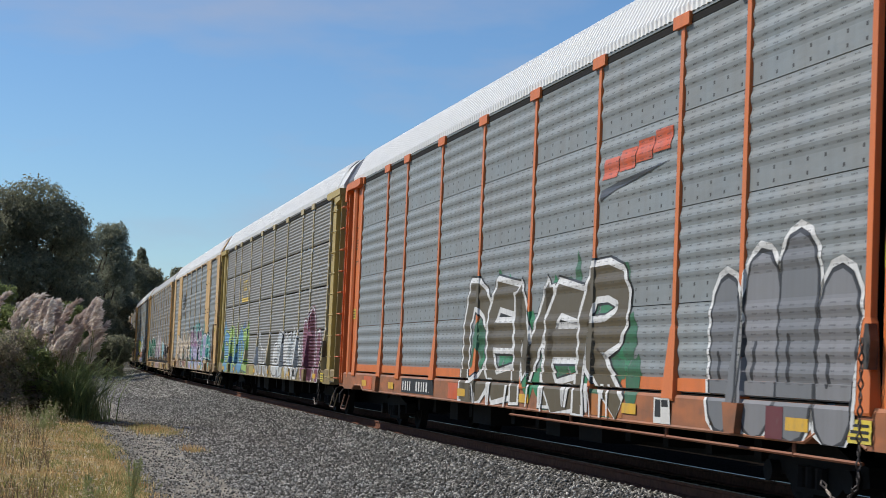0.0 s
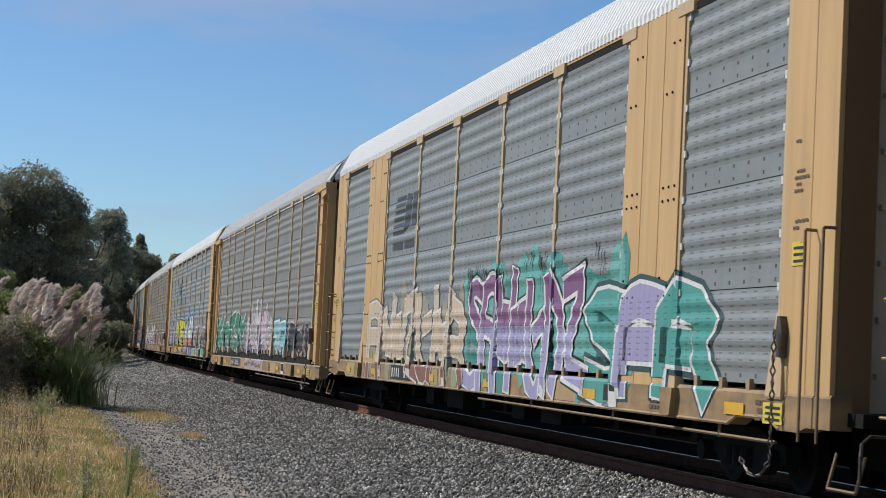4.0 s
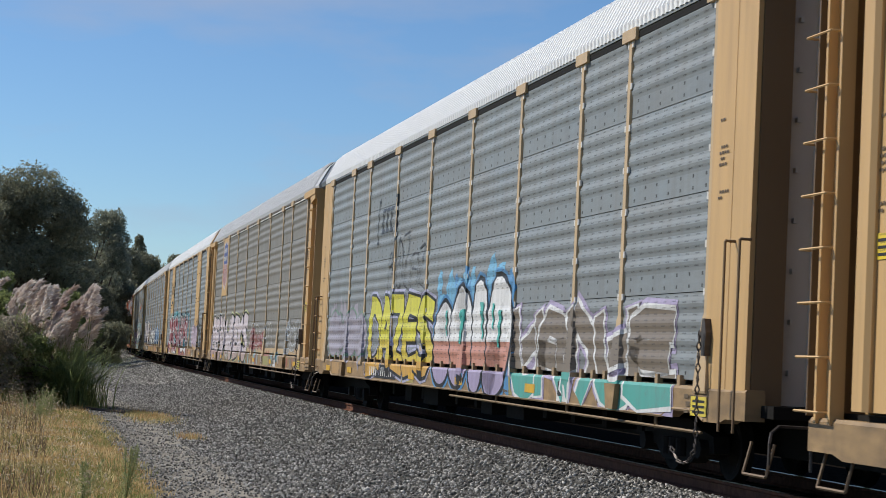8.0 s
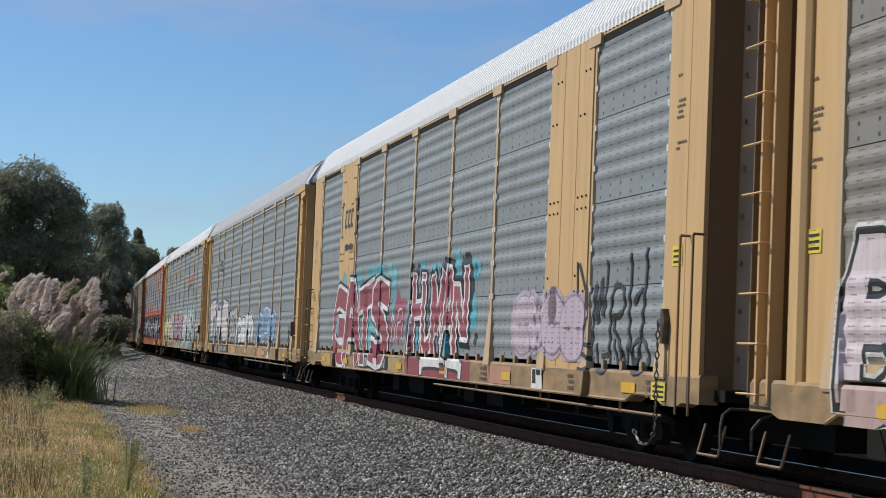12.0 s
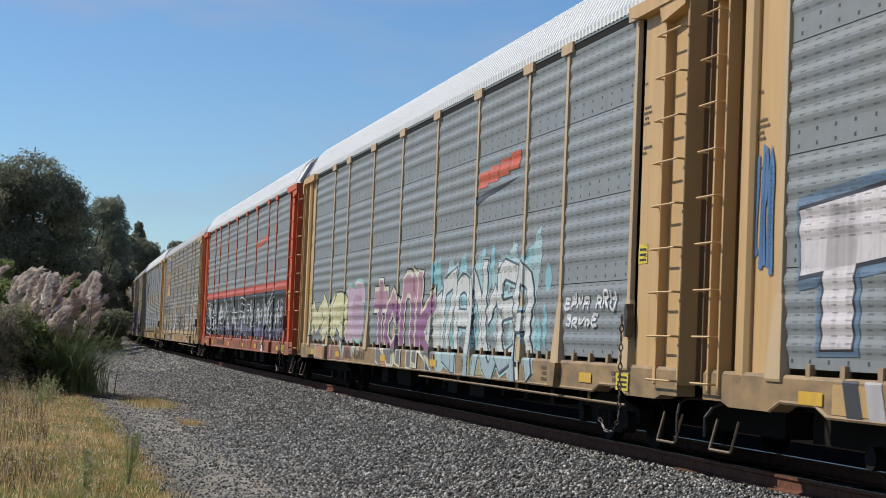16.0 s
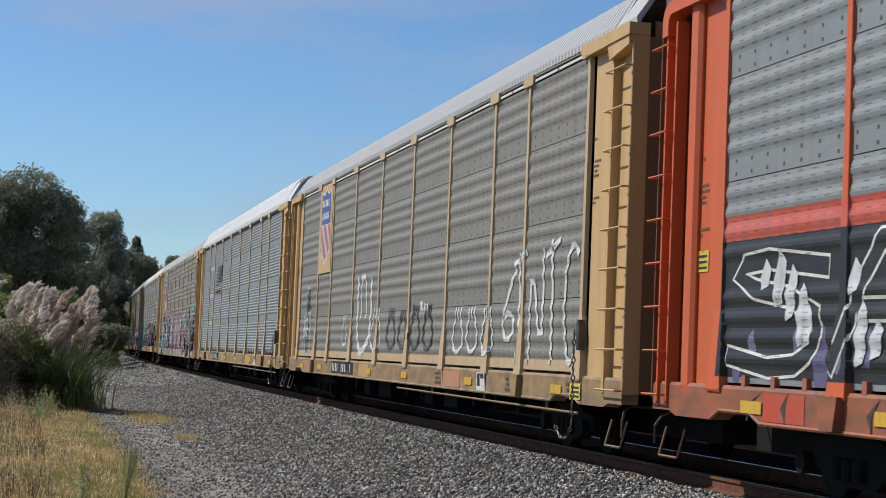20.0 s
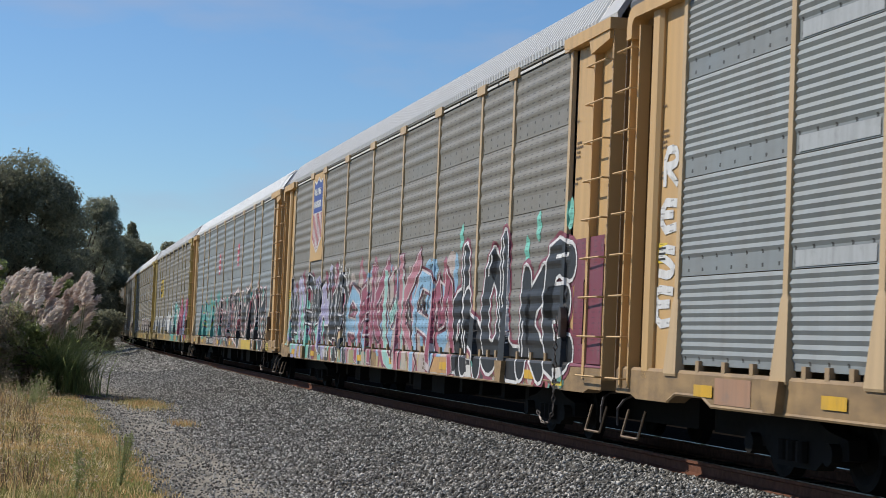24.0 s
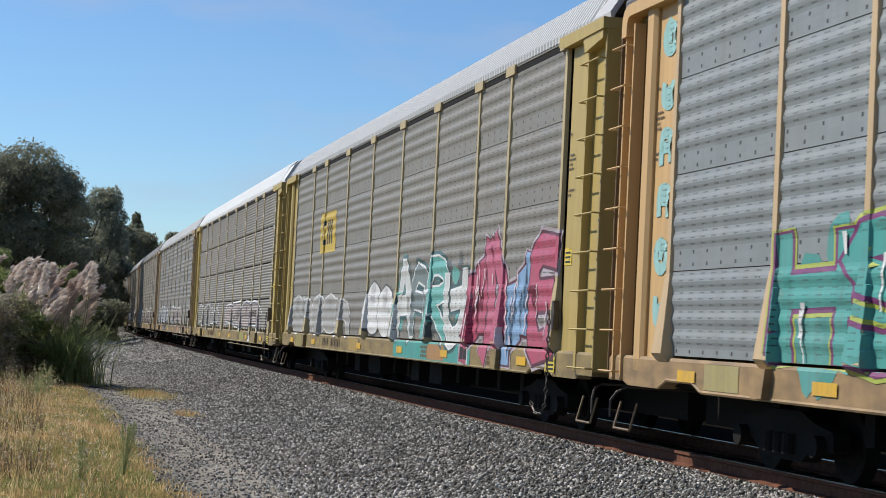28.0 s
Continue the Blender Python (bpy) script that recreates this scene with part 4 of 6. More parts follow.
def under_mesh():
    bm = box(bmesh.new(), -13.9, 13.9, -0.38, 0.38, 0.32, 0.80)
    box(bm, -13.6, 13.6, -1.46, 1.46, 0.78, 0.90)
    for i in range(15):
        box(bm, -9.8 + i * 1.4, -9.6 + i * 1.4, -0.95, 0.95, 0.40, 0.8)
    for x, w in ((-3.5, 0.5), (-1.6, 0.35), (2.3, 0.6), (4.6, 0.3)):
        box(bm, x, x + w * 2, 0.55, 1.1, 0.34, 0.72)
    return mesh_of("underframe", bm, UNDER)


def wheel_mesh():
    bm = bmesh.new()
    prof = [(0.05, 0.0), (0.16, 0.0), (0.2, 0.03), (0.28, 0.05), (0.33, 0.0), (0.375, 0.0), (0.36, 0.06), (0.355, 0.13), (0.29, 0.13), (0.2, 0.09), (0.09, 0.15), (0.05, 0.15)]
    n = 24
    rings = [[bm.verts.new((r * math.cos(i * math.tau / n), y, r * math.sin(i * math.tau / n))) for i in range(n)] for r, y in prof]
    for a, b in zip(rings, rings[1:] + rings[:1]):
        for i in range(n):
            bm.faces.new((a[i], a[(i + 1) % n], b[(i + 1) % n], b[i]))
    return mesh_of("wheel", bm, UNDER)


def frame_mesh():
    bm = prism(bmesh.new(), [(-1.15, 0.32), (-1.12, 0.50), (-0.72, 0.56), (-0.42, 0.66), (0.42, 0.66), (0.72, 0.56), (1.12, 0.50), (1.15, 0.32), (0.98, 0.30), (0.72, 0.34), (0.46, 0.18), (-0.46, 0.18), (-0.72, 0.34), (-0.98, 0.30)], "y", -0.08, 0.10)
    for x in (-0.22, 0.0, 0.22):
        rod(bm, (x, 0.12, 0.24), (x, 0.12, 0.44), 0.075, 10)
    for x in (-0.9, 0.9):
        rod(bm, (x, -0.1, 0.355), (x, 0.2, 0.355), 0.11, 10)
    return mesh_of("side_frame", bm, UNDER)


def chain_mesh():
    bm = bmesh.new()
    pts = [Vector((0.0, 0.0, 1.72 - 0.11 * i)) for i in range(12)] + [Vector((0.10 * i, 0, 0.50 - 0.16 * math.sin(math.pi * i / 7))) for i in range(1, 8)]
    for i, (a, b) in enumerate(zip(pts, pts[1:])):
        side = Vector((0, 0.025, 0)) if i % 2 else Vector((0.025, 0, 0))
        m = (a + b) / 2
        rods(bm, [a, m + side, b, m - side, a], 0.009, 4)
    return mesh_of("chain", bm, STEEL)


def far_wall_mesh():
    bm = bmesh.new()
    box(bm, -13.6, 13.6, -1.58, -1.54, FLOOR, 5.2)
    for p in POSTS:
        box(bm, p - 0.07, p + 0.07, -1.66, -1.56, 0.7, 5.2)
    box(bm, -13.62, 13.62, -1.60, -1.46, 0.44, 0.93)
    return mesh_of("far_wall", bm, PANEL_FINE)


# ---- writing and spray paint that lies on the cars' sides ----
# strokes of block letters on a ten by ten grid; a comma lifts the can
GLYPHS = {
    "A": "00 39 59 90,24 74", "B": "00 09 69 97 65 05,65 93 60 00", "C": "98 69 28 05 12 40 91", "D": "00 09 59 96 92 50 00", "E": "98 09 00 91,05 75",
    "F": "00 09 99,05 75", "G": "98 39 06 02 40 90 94 54", "H": "00 09,90 99,05 95", "I": "40 49", "K": "00 09,99 05 90", "L": "09 00 90",
    "M": "00 09,09 43,43 99,99 90", "N": "00 09 90 99", "O": "49 07 02 40 92 97 49", "P": "00 09 79 97 75 05", "Q": "49 07 02 40 92 97 49,52 90", "R": "00 09 79 97 75 05 90",
    "S": "98 39 07 36 74 92 60 01", "T": "08 99,49 40", "U": "09 02 30 61 92 99", "W": "09 20 46 70 99", "Y": "09 45 99,45 40", "Z": "09 99 01 90", "7": "08 99 30", "X": "00 99,09 90", "J": "49 99 92 50 12",
    "i": "50 59", "m": "00 08 39 68 60,69 98 90", "n": "00 09,07 49 86 80", "h": "00 09,05 45 83 80", "d": "89 80,85 35 12 40 82", "t": "59 51 70,17 97", "o": "47 05 02 40 92 95 47", "k": "09 00,86 03 90",
    "v": "27 29,47 49,67 69,27 04 02 40 82 84 67", "6": "89 46 12 40 82 54 13", "4": "79 04 94,79 70",
}
FORMS = {
    "0": ("00 08 39 69 98 90,15 75", "09 03 30 70 93 99,35 76", "49 07 02 40 92 97 49,44 46"),
    "2": ("98 29 07 85 92 60 01", "00 09 97 64 90,04 54", "08 99 02 91", "98 09 05 75,05 00 91"),
    "1": ("00 18 30 59 71 99", "09 20 49 51 99", "00 29 42 69 90"),
    "3": ("09 24 00,29 95 50", "00 29 61 99,14 65", "09 31 58 71 99"),
}


def skeleton(ch, r):
    """Strokes in the unit square; a digit stands for a sprayed form that cannot be read."""
    text = r.choice(FORMS[ch]) if ch in FORMS else GLYPHS[ch]
    wild = 0.07 if ch in FORMS else 0.03
    return [[(int(p[0]) / 9 + r.uniform(-wild, wild), int(p[1]) / 9 + r.uniform(-wild, wild) * 0.7) for p in run.split()] for run in text.split(",")]


def rounder(run):
    """Softens the bends of a stroke."""
    if len(run) < 3:
        return run
    out = [run[0]]
    for p, q in zip(run, run[1:]):
        out += [(p[0] * k + q[0] * (1 - k), p[1] * k + q[1] * (1 - k)) for k in (0.72, 0.28)]
    return [run[0]] + out[2:-1] + [run[-1]]


def levels(car, z0, z1):
    low, top = car["sill"]
    out = [top - 0.036, top - 0.002, top + 0.002, car["pan"] - 0.002, car["pan"] + 0.002, 1.25, 1.5, 1.75, 1.82]
    out += [KICK[0] - 0.002, KICK[0] + 0.002, KICK[1] - 0.002, KICK[1] + 0.002] if car["kick"] else []
    for row in range(4):
        out += [FLOOR + ROW * row + z for z, _ in car["ribs"]]
    return sorted(z for z in set(out) if z0 < z < z1)


def face_y(x, z, car):
    """How far out the car's side stands at each x, z."""
    ribs, (low, top) = car["ribs"], car["sill"]
    q = np.mod(z - FLOOR, ROW)
    y = 1.572 + np.interp(q, [a for a, _ in ribs], [b for _, b in ribs])
    if car["kick"]:
        y = np.where((z > KICK[0]) & (z < KICK[1]), 1.601, y)
    if car["wide"]:
        y = np.where((np.abs(x) > 7.42) & (np.abs(x) < 9.28), 1.622, y)
    ends = np.where(x > 0, 1.614 if car["ends"][0] == "sheet" else 1.555, 1.614 if car["ends"][1] == "sheet" else 1.574)
    y = np.where(np.abs(x) > 12.25, ends, y)
    y = np.where((np.abs(x) > 13.10) & (x < 0) & (car["ends"][1] != "sheet"), 1.638, y)
    y = np.where((z < car["pan"]) & (np.abs(x) < 12.1), 1.50, y)
    foot = FEET[car["foot"]]
    near = np.min(np.abs(x[:, None] - np.array(POSTS)[None]), axis=1)
    half = np.interp(z, [r[0] for r in foot], [r[1] for r in foot])
    out = np.interp(z, [r[0] for r in foot], [r[2] for r in foot])
    y = np.where((near < half + 0.006) & (z > foot[0][0]) & (y < out), out, y)
    sill = 1.627 - np.maximum(0.0, z - top + 0.035) * 0.6
    return np.where(z < top, np.maximum(sill, np.where(near < half, out, 0.0) * (z > foot[0][0])), y)


def split(poly, axis, values):
    """Cuts a polygon at each value of one axis."""
    done = []
    for c in values:
        lo, hi = [], []
        for p, q in zip(poly, poly[1:] + poly[:1]):
            (lo if p[axis] <= c else hi).append(p)
            if (p[axis] <= c) != (q[axis] <= c):
                k = (c - p[axis]) / (q[axis] - p[axis])
                m = (p[0] + (q[0] - p[0]) * k, p[1] + (q[1] - p[1]) * k)
                lo.append(m), hi.append(m)
        if len(lo) > 2:
            done.append(lo)
        poly = hi
        if len(poly) < 3:
            return done
    return done + [poly]


def laid(name, car, polys, materials, flat=None):
    """A mesh of flat polygons (outline in car x, z; slot; lift) bent over the car's ribs and posts."""
    xs, zs, lifts, faces, slots = [], [], [], [], []
    for poly, slot, lift in polys:
        poly = [(x, max(z, car["sill"][0] + 0.006)) for x, z in poly]
        px, pz = [p[0] for p in poly], [p[1] for p in poly]
        steps = (0.064, 0.080) if min(pz) > 1.8 else (0.064, 0.080, 0.104, 0.118, 0.145, 0.16, 0.185, 0.205)
        cuts = sorted(p + k * e for p in POSTS for k in (-1, 1) for e in steps if min(px) < p + k * e < max(px))
        for strip in ([poly] if flat else split(poly, 0, cuts)):
            low, high = min(q[1] for q in strip), max(q[1] for q in strip)
            for cell in ([strip] if flat else split(strip, 1, levels(car, low, high))):
                mx, mz = sum(q[0] for q in cell) / len(cell), sum(q[1] for q in cell) / len(cell)
                if not flat and car["sill"][1] < mz < car["pan"] and abs(mx) < 12.1 and min(abs(mx - p) for p in POSTS) > 0.18:
                    continue
                faces.append(tuple(range(len(xs), len(xs) + len(cell))))
                xs += [q[0] for q in cell]
                zs += [q[1] for q in cell]
                lifts += [lift] * len(cell)
                slots.append(slot)
    x, z = np.array(xs), np.array(zs)
    y = np.array(lifts) + (flat if flat else face_y(x, z, car))
    me = raw_mesh(name, np.stack([x, y, z], 1).tolist(), faces, materials[0])
    for m in materials[1:]:
        me.materials.append(m)
    me.polygons.foreach_set("material_index", slots)
    return me


def patch(car, name, label, outlines, material, lift=0.004, colour=None, flat=None):
    """Flat paint or a plate from outlines in (u, z)."""
    if name == "emblem" and len(outlines) > 1:
        return [patch(car, name, label, [o], material, lift, colour, flat) for o in outlines]
    polys = [([(14.25 - u, z) for u, z in o], 0, lift) for o in outlines]
    ob = part(name, laid(name, car, polys, [material], flat), material, car["root"], label, colour=colour)
    return tagged(ob, kind="stuff") if name == "stencil" else ob


def rect(u0, u1, z0, z1, slant=0.0):
    return [(u0, z0), (u1, z0), (u1 + slant, z1), (u0 + slant, z1)]


def bars(car, name, label, u0, z0, widths, height, material, gap=0.035, lift=0.008):
    """Plain bars in the place of writing."""
    out, u = [], u0
    for w in widths:
        if w > 0:
            out.append(rect(u, u + w, z0, z0 + height))
        u += abs(w) + gap
    return patch(car, name, label, out, material, lift)


def shield(car, u0, u1):
    """Railway shield: a blue field above red and white stripes, on a plain plate."""
    c, w = (u0 + u1) / 2, (u1 - u0) * 0.33
    patch(car, "plate", "tan backing plate for a shield emblem", [rect(u0 + 0.09, u1 - 0.09, 3.05, 5.14)], PAINT, 0.0, car["colour"], 1.608)
    edge = [(c - w * 1.08, 3.55), (c, 3.22), (c + w * 1.08, 3.55), (c + w * 1.08, 4.72), (c + w * 0.95, 5.0), (c + w * 0.5, 4.93), (c, 5.05), (c - w * 0.5, 4.93), (c - w * 0.95, 5.0), (c - w * 1.08, 4.72)]
    patch(car, "emblem", "shield emblem with a blue field and red and white stripes", [edge], spray((0.72, 0.72, 0.70)), 0.004, None, 1.608)
    patch(car, "emblem", "", [[(c - w, 4.2), (c + w, 4.2), (c + w, 4.72), (c + w * 0.9, 4.95), (c + w * 0.5, 4.88), (c, 5.0), (c - w * 0.5, 4.88), (c - w * 0.9, 4.95), (c - w, 4.72)]], spray((0.03, 0.07, 0.30)), 0.008, None, 1.608)
    patch(car, "emblem", "", [[(c + w * (-1 + 0.31 * i), 3.3 + 0.28 * abs(-1 + 0.31 * i + 0.07)), (c + w * (-0.86 + 0.31 * i), 3.3 + 0.28 * abs(-0.86 + 0.31 * i)), (c + w * (-0.86 + 0.31 * i), 4.18), (c + w * (-1 + 0.31 * i), 4.18)] for i in range(7)], spray((0.42, 0.04, 0.05)), 0.008, None, 1.608)
    for z, n in ((4.62, 5), (4.32, 7)):
        patch(car, "stencil", "", [rect(c - w * 0.8 + 1.6 * w * i / n, c - w * 0.8 + 1.6 * w * (i + 0.62) / n, z, z + 0.16) for i in range(n)], spray((0.72, 0.72, 0.70)), 0.012, None, 1.608)


def wedge(car, u0, z, colour=(0.62, 0.10, 0.03), swoosh=True, h=0.25):
    """Slanting orange block with a dark swoosh."""
    patch(car, "emblem", "slanted orange emblem block", [rect(u0 + 0.62 * i, u0 + 0.57 + 0.62 * i, z + 0.05 * i, z + h + 0.05 * i, 0.1) for i in range(4)], spray(colour), 0.006)
    if swoosh:
        patch(car, "emblem", "dark swoosh", [[(u0 - 0.05, z - 0.25), (u0 + 0.6, z - 0.15), (u0 + 2.5, z + 0.02), (u0 + 0.7, z - 0.06), (u0 - 0.05, z - 0.12)]], spray((0.05, 0.055, 0.065)), 0.006)


def brackets(car, u0, u1, z0, z1, tone=(0.035, 0.04, 0.045)):
    """Boxed emblem: two square brackets round three slanting blocks."""
    w = u1 - u0
    out = []
    for u, s in ((u0, 1), (u1, -1)):
        out += [rect(min(u, u + s * 0.05), max(u, u + s * 0.05), z0, z1)]
        out += [rect(min(u + s * 0.055, u + s * 0.2), max(u + s * 0.055, u + s * 0.2), z, z + 0.06) for z in (z0, z1 - 0.06)]
    for i in range(3):
        a = u0 + w * (0.22 + 0.2 * i)
        out += [rect(a, a + w * 0.15, z0 + 0.2, z0 + 0.28), rect(a, a + w * 0.05, z0 + 0.285, z1 - 0.30, 0.05), rect(a + 0.04, a + w * 0.17, z1 - 0.28, z1 - 0.2)]
    patch(car, "emblem", "dark boxed emblem of slanting blocks in brackets", out, spray(tone), 0.006)


def horse(car, u0, z, w=2.0):
    """Dark stripes that run into a solid block, with a bar below."""
    out = [rect(u0 + 0.05 * i, u0 + w * 0.42 + 0.03 * i, z + 0.13 * i, z + 0.07 + 0.13 * i, 0.03) for i in range(6)]
    out += [[(u0 + w * 0.45, z), (u0 + w * 0.6, z + 0.1), (u0 + w * 0.7, z + 0.1), (u0 + w * 0.72, z + 0.7), (u0 + w * 0.55, z + 0.75), (u0 + w * 0.5, z + 0.4)], rect(u0 + w * 0.75, u0 + w * 0.98, z + 0.1, z + 0.72, 0.06)]
    patch(car, "emblem", "dark striped emblem block", out, spray((0.035, 0.04, 0.045)), 0.006)
    bars(car, "stencil", "", u0, z - 0.3, [0.12] * 7 + [-0.1] + [0.12] * 6, 0.15, spray((0.06, 0.065, 0.07)), 0.025)


ORANGE, TAN, YELLOW, RED = (0.66, 0.16, 0.03), (0.60, 0.38, 0.16), (0.44, 0.33, 0.10), (0.62, 0.10, 0.018)
DUN = (0.36, 0.27, 0.16)
COOL, MID, WARM = (0.235, 0.272, 0.286), (0.220, 0.222, 0.210), (0.218, 0.204, 0.172)
WHITE, GREY, DULL = (0.90, 0.90, 0.88), (0.62, 0.62, 0.61), (0.30, 0.295, 0.285)


def kind_of(end):
    return end == "sheet"


def autorack(colour, tone, roof, ends=("ladder", "ladder"), wide=False, fine="", label="", kick=False, sill=(0.69, 1.045), foot="flat", rise=1.0, slots=0, tight=False):
    root = tagged(new("autorack_car"), label, "rail car", "cars of the freight train")
    ribs, skin = {"fine": (RIB_FINE, PANEL_FINE), "board": (RIB_BOARD, PANEL_BOARD)}.get(fine, (RIB_COARSE, PANEL))
    pan = sill[1] + 0.06 if not tight else sill[1] + 0.028
    pan = 1.03 if sill[1] < 0.95 else pan
    car = {"root": root, "ribs": ribs, "colour": colour, "ends": ends, "wide": wide, "kick": kick, "sill": sill, "pan": pan, "foot": foot}
    part("underframe", once("under", under_mesh), UNDER, root, "dark greasy underframe")
    pale = tuple(0.58 * v + 0.42 * w for v, w in zip(colour, (0.50, 0.43, 0.32))) if colour[1] > 0.2 else colour
    part("side_sill", once(("sill", sill, ends), lambda: sill_mesh(*sill, 13.3 if kind_of(ends[0]) else 13.88)), SILL, root, colour=tuple(0.58 * v + 0.42 * w for v, w in zip(colour, (0.15, 0.105, 0.06))))
    # near-black strip fills the gap between the sill and the lowest screens
    if pan < 1.1:
        part("skirt", once("skirt", lambda: mesh_of("skirt", prism(bmesh.new(), [(1.50, 0.84), (1.60, 0.84), (1.565, 1.02), (1.50, 1.02)], "x", -12.1, 12.1), UNDER)), UNDER, root, "near-black strip above the sill")
    part("far_wall", once("far", far_wall_mesh), PAINT, root, colour=tone)
    for p, q in zip(POSTS, POSTS[1:]):
        w = round(q - p - 0.06, 3)
        if wide and w < 2.0:
            bm = once("filler", lambda: mesh_of("filler_sheet", box(bmesh.new(), 0.0, 0.6, 0, 0.05, 0, 4.2), PAINT))
            for i in range(3):
                part("filler_sheet", bm, PAINT, root, "plain painted sheet between the screens", (p + 0.03 + 0.62 * i, 1.57, FLOOR), colour)
                if i != 1:
                    tagged(part("bolt", once("bolts", bolt_mesh), STEEL, root, "dark bolt heads on a painted sheet", (p + 0.03 + 0.62 * i, 0, 0)), kind="stuff")
            continue
        me = once((w, fine), lambda: panel_mesh(w, ribs, skin))
        short = once((w, fine, "short", pan), lambda: panel_mesh(w, ribs, skin, pan - FLOOR))
        for i in range(4):
            part("side_panel", me if i else short, skin, root, at=(p + 0.03, 1.57, FLOOR + ROW * i), colour=tone)
        # a black strip holds the slot's shade, pale bars the sky seen through
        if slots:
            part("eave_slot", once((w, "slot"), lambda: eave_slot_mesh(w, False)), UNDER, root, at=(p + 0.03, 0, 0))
        if slots > 1:
            tagged(part("slot_bar", once((w, "slot sky"), lambda: eave_slot_mesh(w, True)), CHALK, root, at=(p + 0.03, 0, 0)), kind="stuff")
        plate = once((w, "kick"), lambda: mesh_of("kick_plate", box(bmesh.new(), 0.16, w - 0.16, 1.572, 1.599, *KICK), PAINT))
        if kick:
            part("kick_plate", plate, PAINT, root, at=(p + 0.03, 0, 0), colour=pale)
        elif foot == "flat":
            for i in range(1, 4):
                part("foot_tab", once("tab", lambda: mesh_of("foot_tab", box(bmesh.new(), -0.045, 0.045, 1.55, 1.612, 1.03, 1.15), PAINT)), PAINT, root, at=(p + (q - p) * i / 4, 0, 0), colour=tuple(0.5 * v + 0.06 for v in colour))
    for p in POSTS:
        post = part("post", once(("post", foot), lambda: post_mesh(foot)), PAINT, root, at=(p, 0, 0), colour=pale)
        part("post_head", once("head", post_head_mesh), PAINT, post, colour=pale)
        if kind_of(ends[0]) or fine == "board":
            tagged(part("clip", once("clips", lambda: tag_clips(CHALK)), None, post, "small pale clips along the post"), kind="stuff")
    top = part("roof", once("roof", roof_mesh), ROOF, root, "corrugated sheet roof", (0, 0, 5.2 * (1 - rise)), roof)
    top.scale = (1, 1, rise)
    for s in (-1, 1):
        hood = part("roof_hood", once("hood", hood_mesh), ROOF, root, at=(13.24 if s > 0 else -13.92, 0, 5.2 * (1 - rise)), colour=(0.09, 0.088, 0.085) if s > 0 else (colour if kind_of(ends[1]) else tuple(v * 0.75 for v in roof)))
        hood.scale = (1, 1, rise)
    eave = once("eave", lambda: mesh_of("eave_rail", box(bmesh.new(), -13.3, 13.3, 1.56, 1.598, 5.165, 5.215), PAINT))
    part("eave_rail", eave, PAINT, root, colour=colour if wide else tuple(v * 0.9 for v in tone))
    post_end = root
    for s, kind in ((1, ends[0]), (-1, ends[1])):
        for name, text, me, *up in once(("end", kind, s), lambda: end_parts(kind, s)):
            # end frames get a dark brown that puts their shade into the colour
            ob = part(name, me, PAINT, post_end if up else root, text, (0, 0, up[0]) if up else None, ((0.62, 0.63, 0.63) if kind == "sheet" else tuple(0.8 * v for v in colour)) if name == "end_door" else (tuple(0.16 * v + 0.84 * w for v, w in zip(colour, (0.075, 0.045, 0.028))) if name in ("end_frame", "stirrup_step", "ladder_rail") else colour))
            post_end = ob if name == "end_post" else post_end
            if s < 0 and not up:
                ob.scale = (-1, 1, 1)
    for s in (-1, 1):
        truck = part("truck", once("bolster", lambda: mesh_of("bolster", box(bmesh.new(), -0.2, 0.2, -1.0, 1.0, 0.3, 0.6), UNDER)), UNDER, root, "dark steel truck", (s * 10.06, 0, 0))
        for y in (1.0, -1.0):
            part("side_frame", once("frame", frame_mesh), UNDER, truck, at=(0, y, 0))
        for x in (-0.9, 0.9):
            for y in (0.69, -0.83):
                part("wheel", once("wheel", wheel_mesh), STEEL, truck, at=(x, y, 0.375))
        part("coupler", once("coupler", lambda: mesh_of("coupler", box(box(bmesh.new(), 13.6, 14.0, -0.14, 0.14, 0.66, 0.94), 13.95, 14.22, -0.2, 0.2, 0.62, 0.98), UNDER)), UNDER, root).scale = (s, 1, 1)
        lever = once("lever", lambda: mesh_of("cut_lever", rods(bmesh.new(), [(13.7, 0.4, 0.7), (13.72, 1.45, 0.72), (13.78, 1.55, 0.66), (13.86, 1.6, 0.55), (13.86, 1.6, 0.36)], 0.016, 5), STEEL))
        part("cut_lever", lever, STEEL, root).scale = (s, 1, 1)
    rod_me = once("rod", lambda: mesh_of("brake_rod", rods(rods(rods(rods(bmesh.new(), [(-12.0, 1.56, 0.57), (-0.6, 1.56, 0.60)], 0.018, 5), [(-10.6, 1.56, 0.55), (-10.6, 1.56, 0.74)], 0.022, 4), [(-7.2, 1.56, 0.57), (-7.2, 1.56, 0.74)], 0.022, 4), [(-3.6, 1.56, 0.58), (-3.6, 1.56, 0.74)], 0.022, 4), PAINT))
    if not tight or kick:
        part("brake_rod", rod_me, PAINT, root, "painted brake rod hung below the sill", (0, 0, sill[0] - 0.69), tuple(0.32 * v for v in colour))
    brake = part("hand_brake", once("brake", lambda: mesh_of("hand_brake", prism(bmesh.new(), [(-12.30, 1.36), (-12.20, 1.36), (-12.18, 1.6), (-12.21, 1.74), (-12.27, 1.74), (-12.32, 1.6)], "y", 1.6, 1.68), STEEL)), STEEL, root, "worn steel hand-brake housing with a hanging chain")
    part("chain", once("chain", chain_mesh), STEEL, brake, at=(-12.25, 1.72, -0.1))
    # reporting marks stand as bars on a dark or plain sill
    return car


